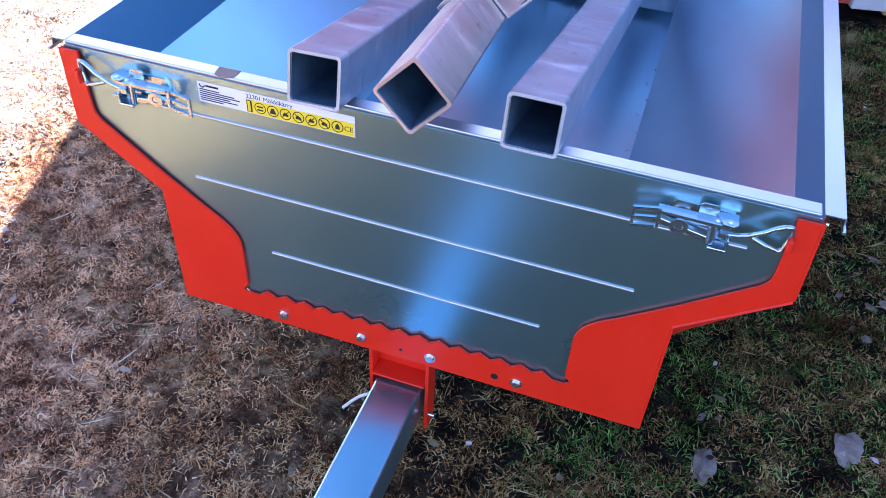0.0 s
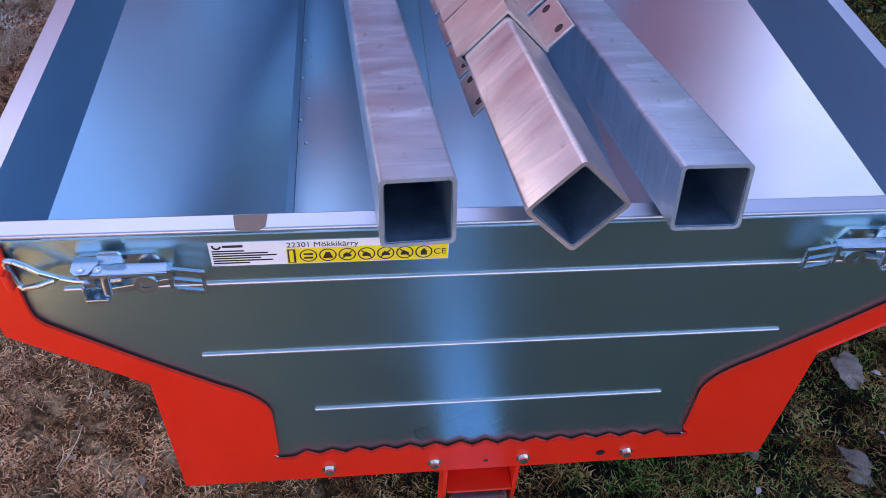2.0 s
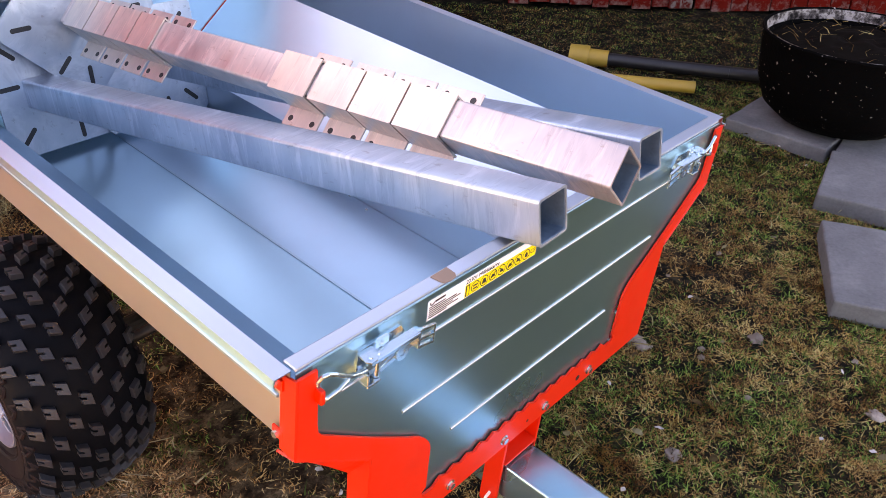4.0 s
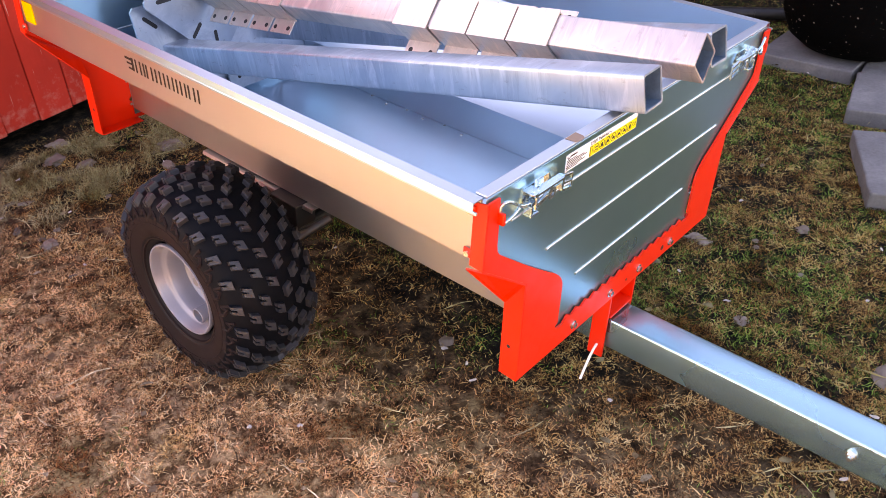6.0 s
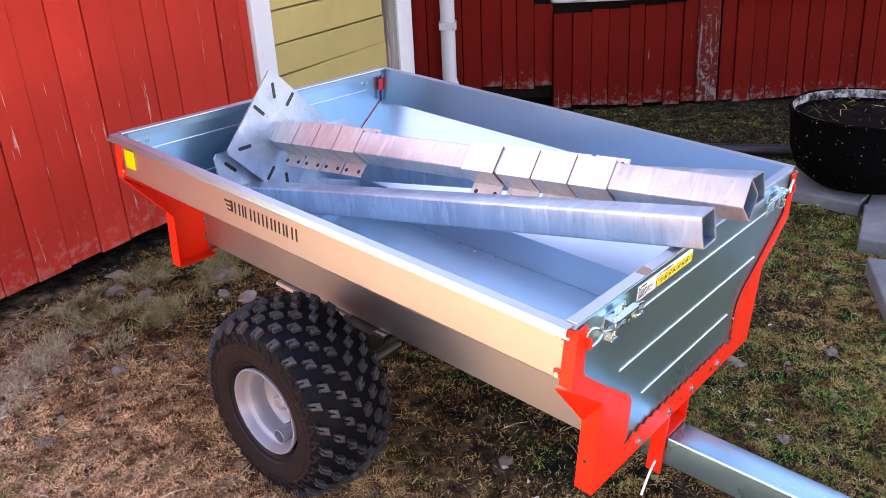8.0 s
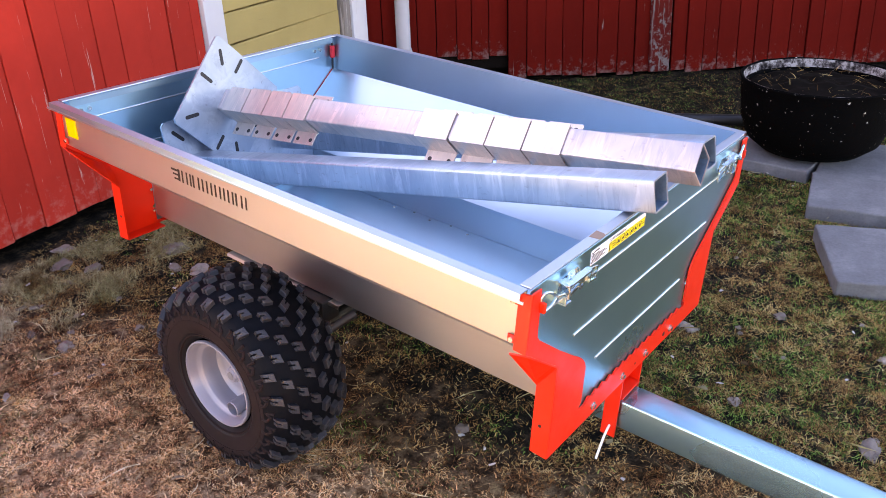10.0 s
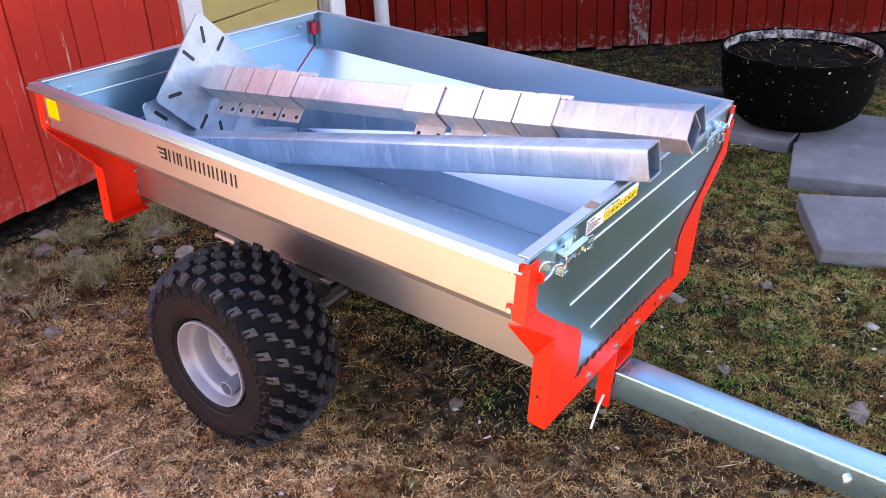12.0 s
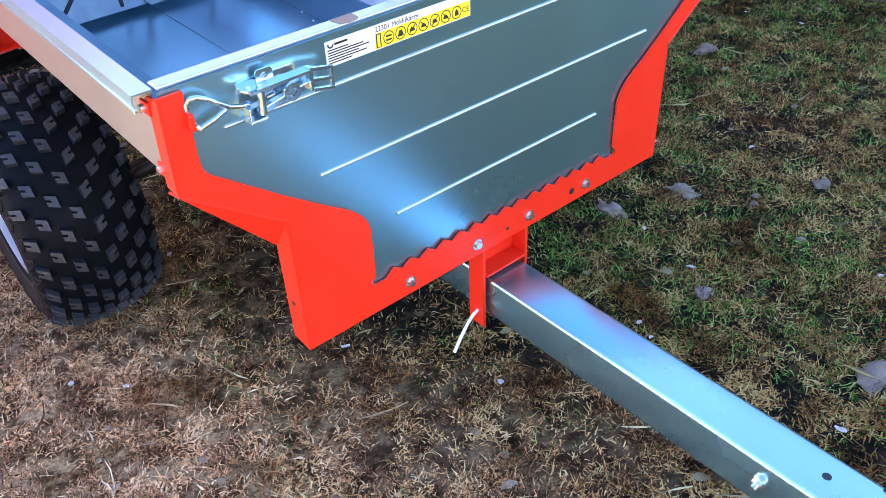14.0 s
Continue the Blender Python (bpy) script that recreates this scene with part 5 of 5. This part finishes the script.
def pebble(x, y, w, d, h, angle, seed):
    s = thing("stone", pose(x, y, ground_height(x, y) + h * 0.10, 0, 0, angle), "rough grey field stone half sunk in the lawn", "stone", "stones on the lawn")
    bm = B()
    bmesh.ops.create_icosphere(bm, subdivisions=3 if w > 0.05 else 2, radius=0.5)
    for v in bm.verts:
        k = 0.86 + 0.55 * noise.noise(v.co * 2.6 + Vector((seed * 3.7, 0, 0))) + 0.28 * noise.noise(v.co * 6 + Vector((0, seed * 2.1, 0)))
        v.co = Vector((v.co.x * w * k, v.co.y * d * k, v.co.z * h * k))
    part("rock", bm, STONE, s, smooth=True)
    return s


STONES = (
    (0.106, 1.96, 0.13, 0.09), (0.053, 1.74, 0.10, 0.08), (-0.531, 1.66, 0.075, 0.06), (-0.867, 1.47, 0.06, 0.05), (-0.154, 2.33, 0.10, 0.07),
    (-0.178, 2.084, 0.09, 0.06), (-0.236, 2.20, 0.12, 0.08), (0.01, 1.84, 0.06, 0.05), (0.86, -0.438, 0.055, 0.04), (0.562, -0.581, 0.06, 0.045),
    (0.421, -0.50, 0.10, 0.055), (0.42, -0.15, 0.05, 0.04), (0.538, 0.19, 0.09, 0.05), (0.714, 0.126, 0.08, 0.05), (-0.115, 0.39, 0.045, 0.04),
    (1.45, 0.573, 0.09, 0.06), (0.938, -0.11, 0.05, 0.04), (0.80, 0.33, 0.10, 0.055), (0.71, 0.095, 0.05, 0.04), (1.75, 1.30, 0.12, 0.09),
    (1.62, 1.42, 0.07, 0.05), (1.55, 1.52, 0.08, 0.05), (1.90, 1.05, 0.05, 0.04),
)
rs = random.Random(17)
STONES += tuple((rs.uniform(-1.0, 0.35), rs.uniform(1.25, 2.25), rs.uniform(0.018, 0.055), rs.uniform(0.016, 0.04)) for _ in range(34))
STONES += tuple((rs.uniform(0.5, 1.5), rs.uniform(-0.7, 1.2), rs.uniform(0.012, 0.035), rs.uniform(0.012, 0.025)) for _ in range(14))
STONES += tuple((rs.uniform(0.78, 1.75), rs.uniform(0.7, 1.95), rs.uniform(0.016, 0.048), rs.uniform(0.014, 0.036)) for _ in range(64))
for k, (x, y, w, d) in enumerate(STONES):
    pebble(x, y, w, d, min(w, d) * 0.5, 37 * k, k)

# pipes on the ground beside the trailer
py = thing("yellow_pipe", pose(0, 0, 0), "dull yellow plastic pipe with white and yellow stickers on the ground", "pipe")
A, D = Vector((2.153, 1.198, 0.034)), Vector((0.52, -0.854, 0)).normalized()
bm = rod(B(), A - D * 0.9, A + D * 0.44, 0.026, seg=24)
part("tube", bm, YELLOW_PIPE, py, smooth=True)
part("cap", rod(B(), A + D * 0.44, A + D * 0.4405, 0.024, seg=24), BLACK, py)
part("white_band", rod(B(), A - D * 0.36, A - D * 0.29, 0.0265, seg=24), LABEL_WHITE, py, smooth=True)
part("sticker", rod(B(), A - D * 0.045, A + D * 0.025, 0.0265, seg=24), LABEL_YELLOW, py, smooth=True)
part("sticker_end", rod(B(), A + D * 0.026, A + D * 0.055, 0.0265, seg=24), LABEL_WHITE, py, smooth=True)
hose = thing("black_hose", pose(0, 0, 0), "black plastic hose with a yellow end fitting lying on the ground", "hose")
hp = [Vector(p) for p in ((2.40, 1.30, 0.035), (2.52, 1.06, 0.035), (2.66, 0.80, 0.035), (2.82, 0.52, 0.035), (3.05, 0.20, 0.035))]
part("tube", wire_rod(B(), hp, 0.030, 16), BLACK, hose, smooth=True)
d = (hp[0] - hp[1]).normalized()
bm = rod(B(), hp[0] - d * 0.02, hp[0] + d * 0.07, 0.040, seg=20)
rod(bm, hp[0] + d * 0.07, hp[0] + d * 0.16, 0.052, seg=20)
part("fitting", bm, YELLOW_PIPE, hose, "yellow plastic coupling", smooth=True)


# litter on the lawn
def litter(name, n, ln, w, seed, mat, label, where=lambda x, y: 1.0):
    """Flat bent strips lying on the grass."""
    g = random.Random(seed)
    co, fc = [], []
    while len(fc) < 3 * n:
        x, y = g.uniform(-1.6, 2.6), g.uniform(-1.4, 2.3)
        if not free(x, y) or g.random() > where(x, y):
            continue
        a, length, width, z = g.uniform(0, 6.283), g.uniform(*ln), g.uniform(*w), ground_height(x, y) + 0.012 + g.uniform(0, 0.008)
        ux, uy, curve, start = math.cos(a), math.sin(a), g.uniform(-0.3, 0.3), len(co)
        for i in range(4):
            f = i / 3 - 0.5
            off = curve * length * f * f * 2
            half = width / 2 * (0.35 if i in (0, 3) else 1.0)
            px, py = x + ux * length * f - uy * off, y + uy * length * f + ux * off
            co += [(px - uy * half, py + ux * half, z + 0.004 * g.random()), (px + uy * half, py - ux * half, z + 0.004 * g.random())]
        fc += [(start + 2 * i, start + 2 * i + 1, start + 2 * i + 3, start + 2 * i + 2) for i in range(3)]
    me = bpy.data.meshes.new(name)
    me.from_pydata(co, [], fc)
    me.materials.append(mat)
    return tagged(new(name, me), label, "litter", kind="stuff")


litter("long_straw", 700, (0.04, 0.12), (0.0016, 0.003), 31, PALE_STRAW, "long pale straws scattered on the lawn")
litter("dead_leaf", 420, (0.015, 0.032), (0.008, 0.018), 32, LEAF, "small curled dead leaves on the lawn")
litter("leaf_litter", 900, (0.010, 0.030), (0.006, 0.014), 33, LEAF, "dark leaf litter on the bare soil by the walls", lambda x, y: 0.02 + bed(x, y))
litter("twig", 160, (0.05, 0.16), (0.0018, 0.0034), 34, LEAF, "thin grey twigs on the bare soil", lambda x, y: 0.05 + bed(x, y))
litter("pale_chip", 150, (0.008, 0.022), (0.006, 0.012), 35, CHIP, "pale wood chips and paper bits on the lawn")


# bare tree beyond the open side, which lays its branch shadows on the sunlit grass
def bare_tree(x, y, seed):
    g = random.Random(seed)
    t = thing("bare_tree", pose(x, y, 0), "leafless garden tree with grey bark at the sunny side", "tree")
    trunk = [Vector((0.05 * math.sin(k * 1.3), 0.04 * math.cos(k), -0.05 + 0.42 * k)) for k in range(10)]
    bm = B()
    for k in range(9):
        rod(bm, trunk[k], trunk[k + 1], 0.085 - 0.008 * k, 0.077 - 0.008 * k, seg=10)
    part("trunk", bm, GREY_WOOD, t, "tapered trunk", smooth=True)
    for k in range(9):
        h = 1.1 + 0.27 * k
        a = g.uniform(0, 6.283)
        p = Vector((0.05 * math.sin(h * 3), 0, h))
        bm, n, r = B(), 6, 0.020
        d = Vector((math.cos(a), math.sin(a), 0.35))
        for i in range(n):
            q = p + d * g.uniform(0.16, 0.26)
            rod(bm, p, q, r, r * 0.78, seg=6)
            for s in (-1, 1):
                side = Vector((-d.y, d.x, 0.2)) * s + d * 0.6
                tip = q + side * g.uniform(0.18, 0.42)
                rod(bm, q, tip, r * 0.45, r * 0.15, seg=5)
            d = (d + Vector((g.uniform(-0.35, 0.35), g.uniform(-0.35, 0.35), g.uniform(-0.1, 0.25)))).normalized()
            p, r = q, r * 0.78
        part("limb", bm, GREY_WOOD, t, smooth=True)
    return t


bare_tree(-2.75, 6.0, 8)
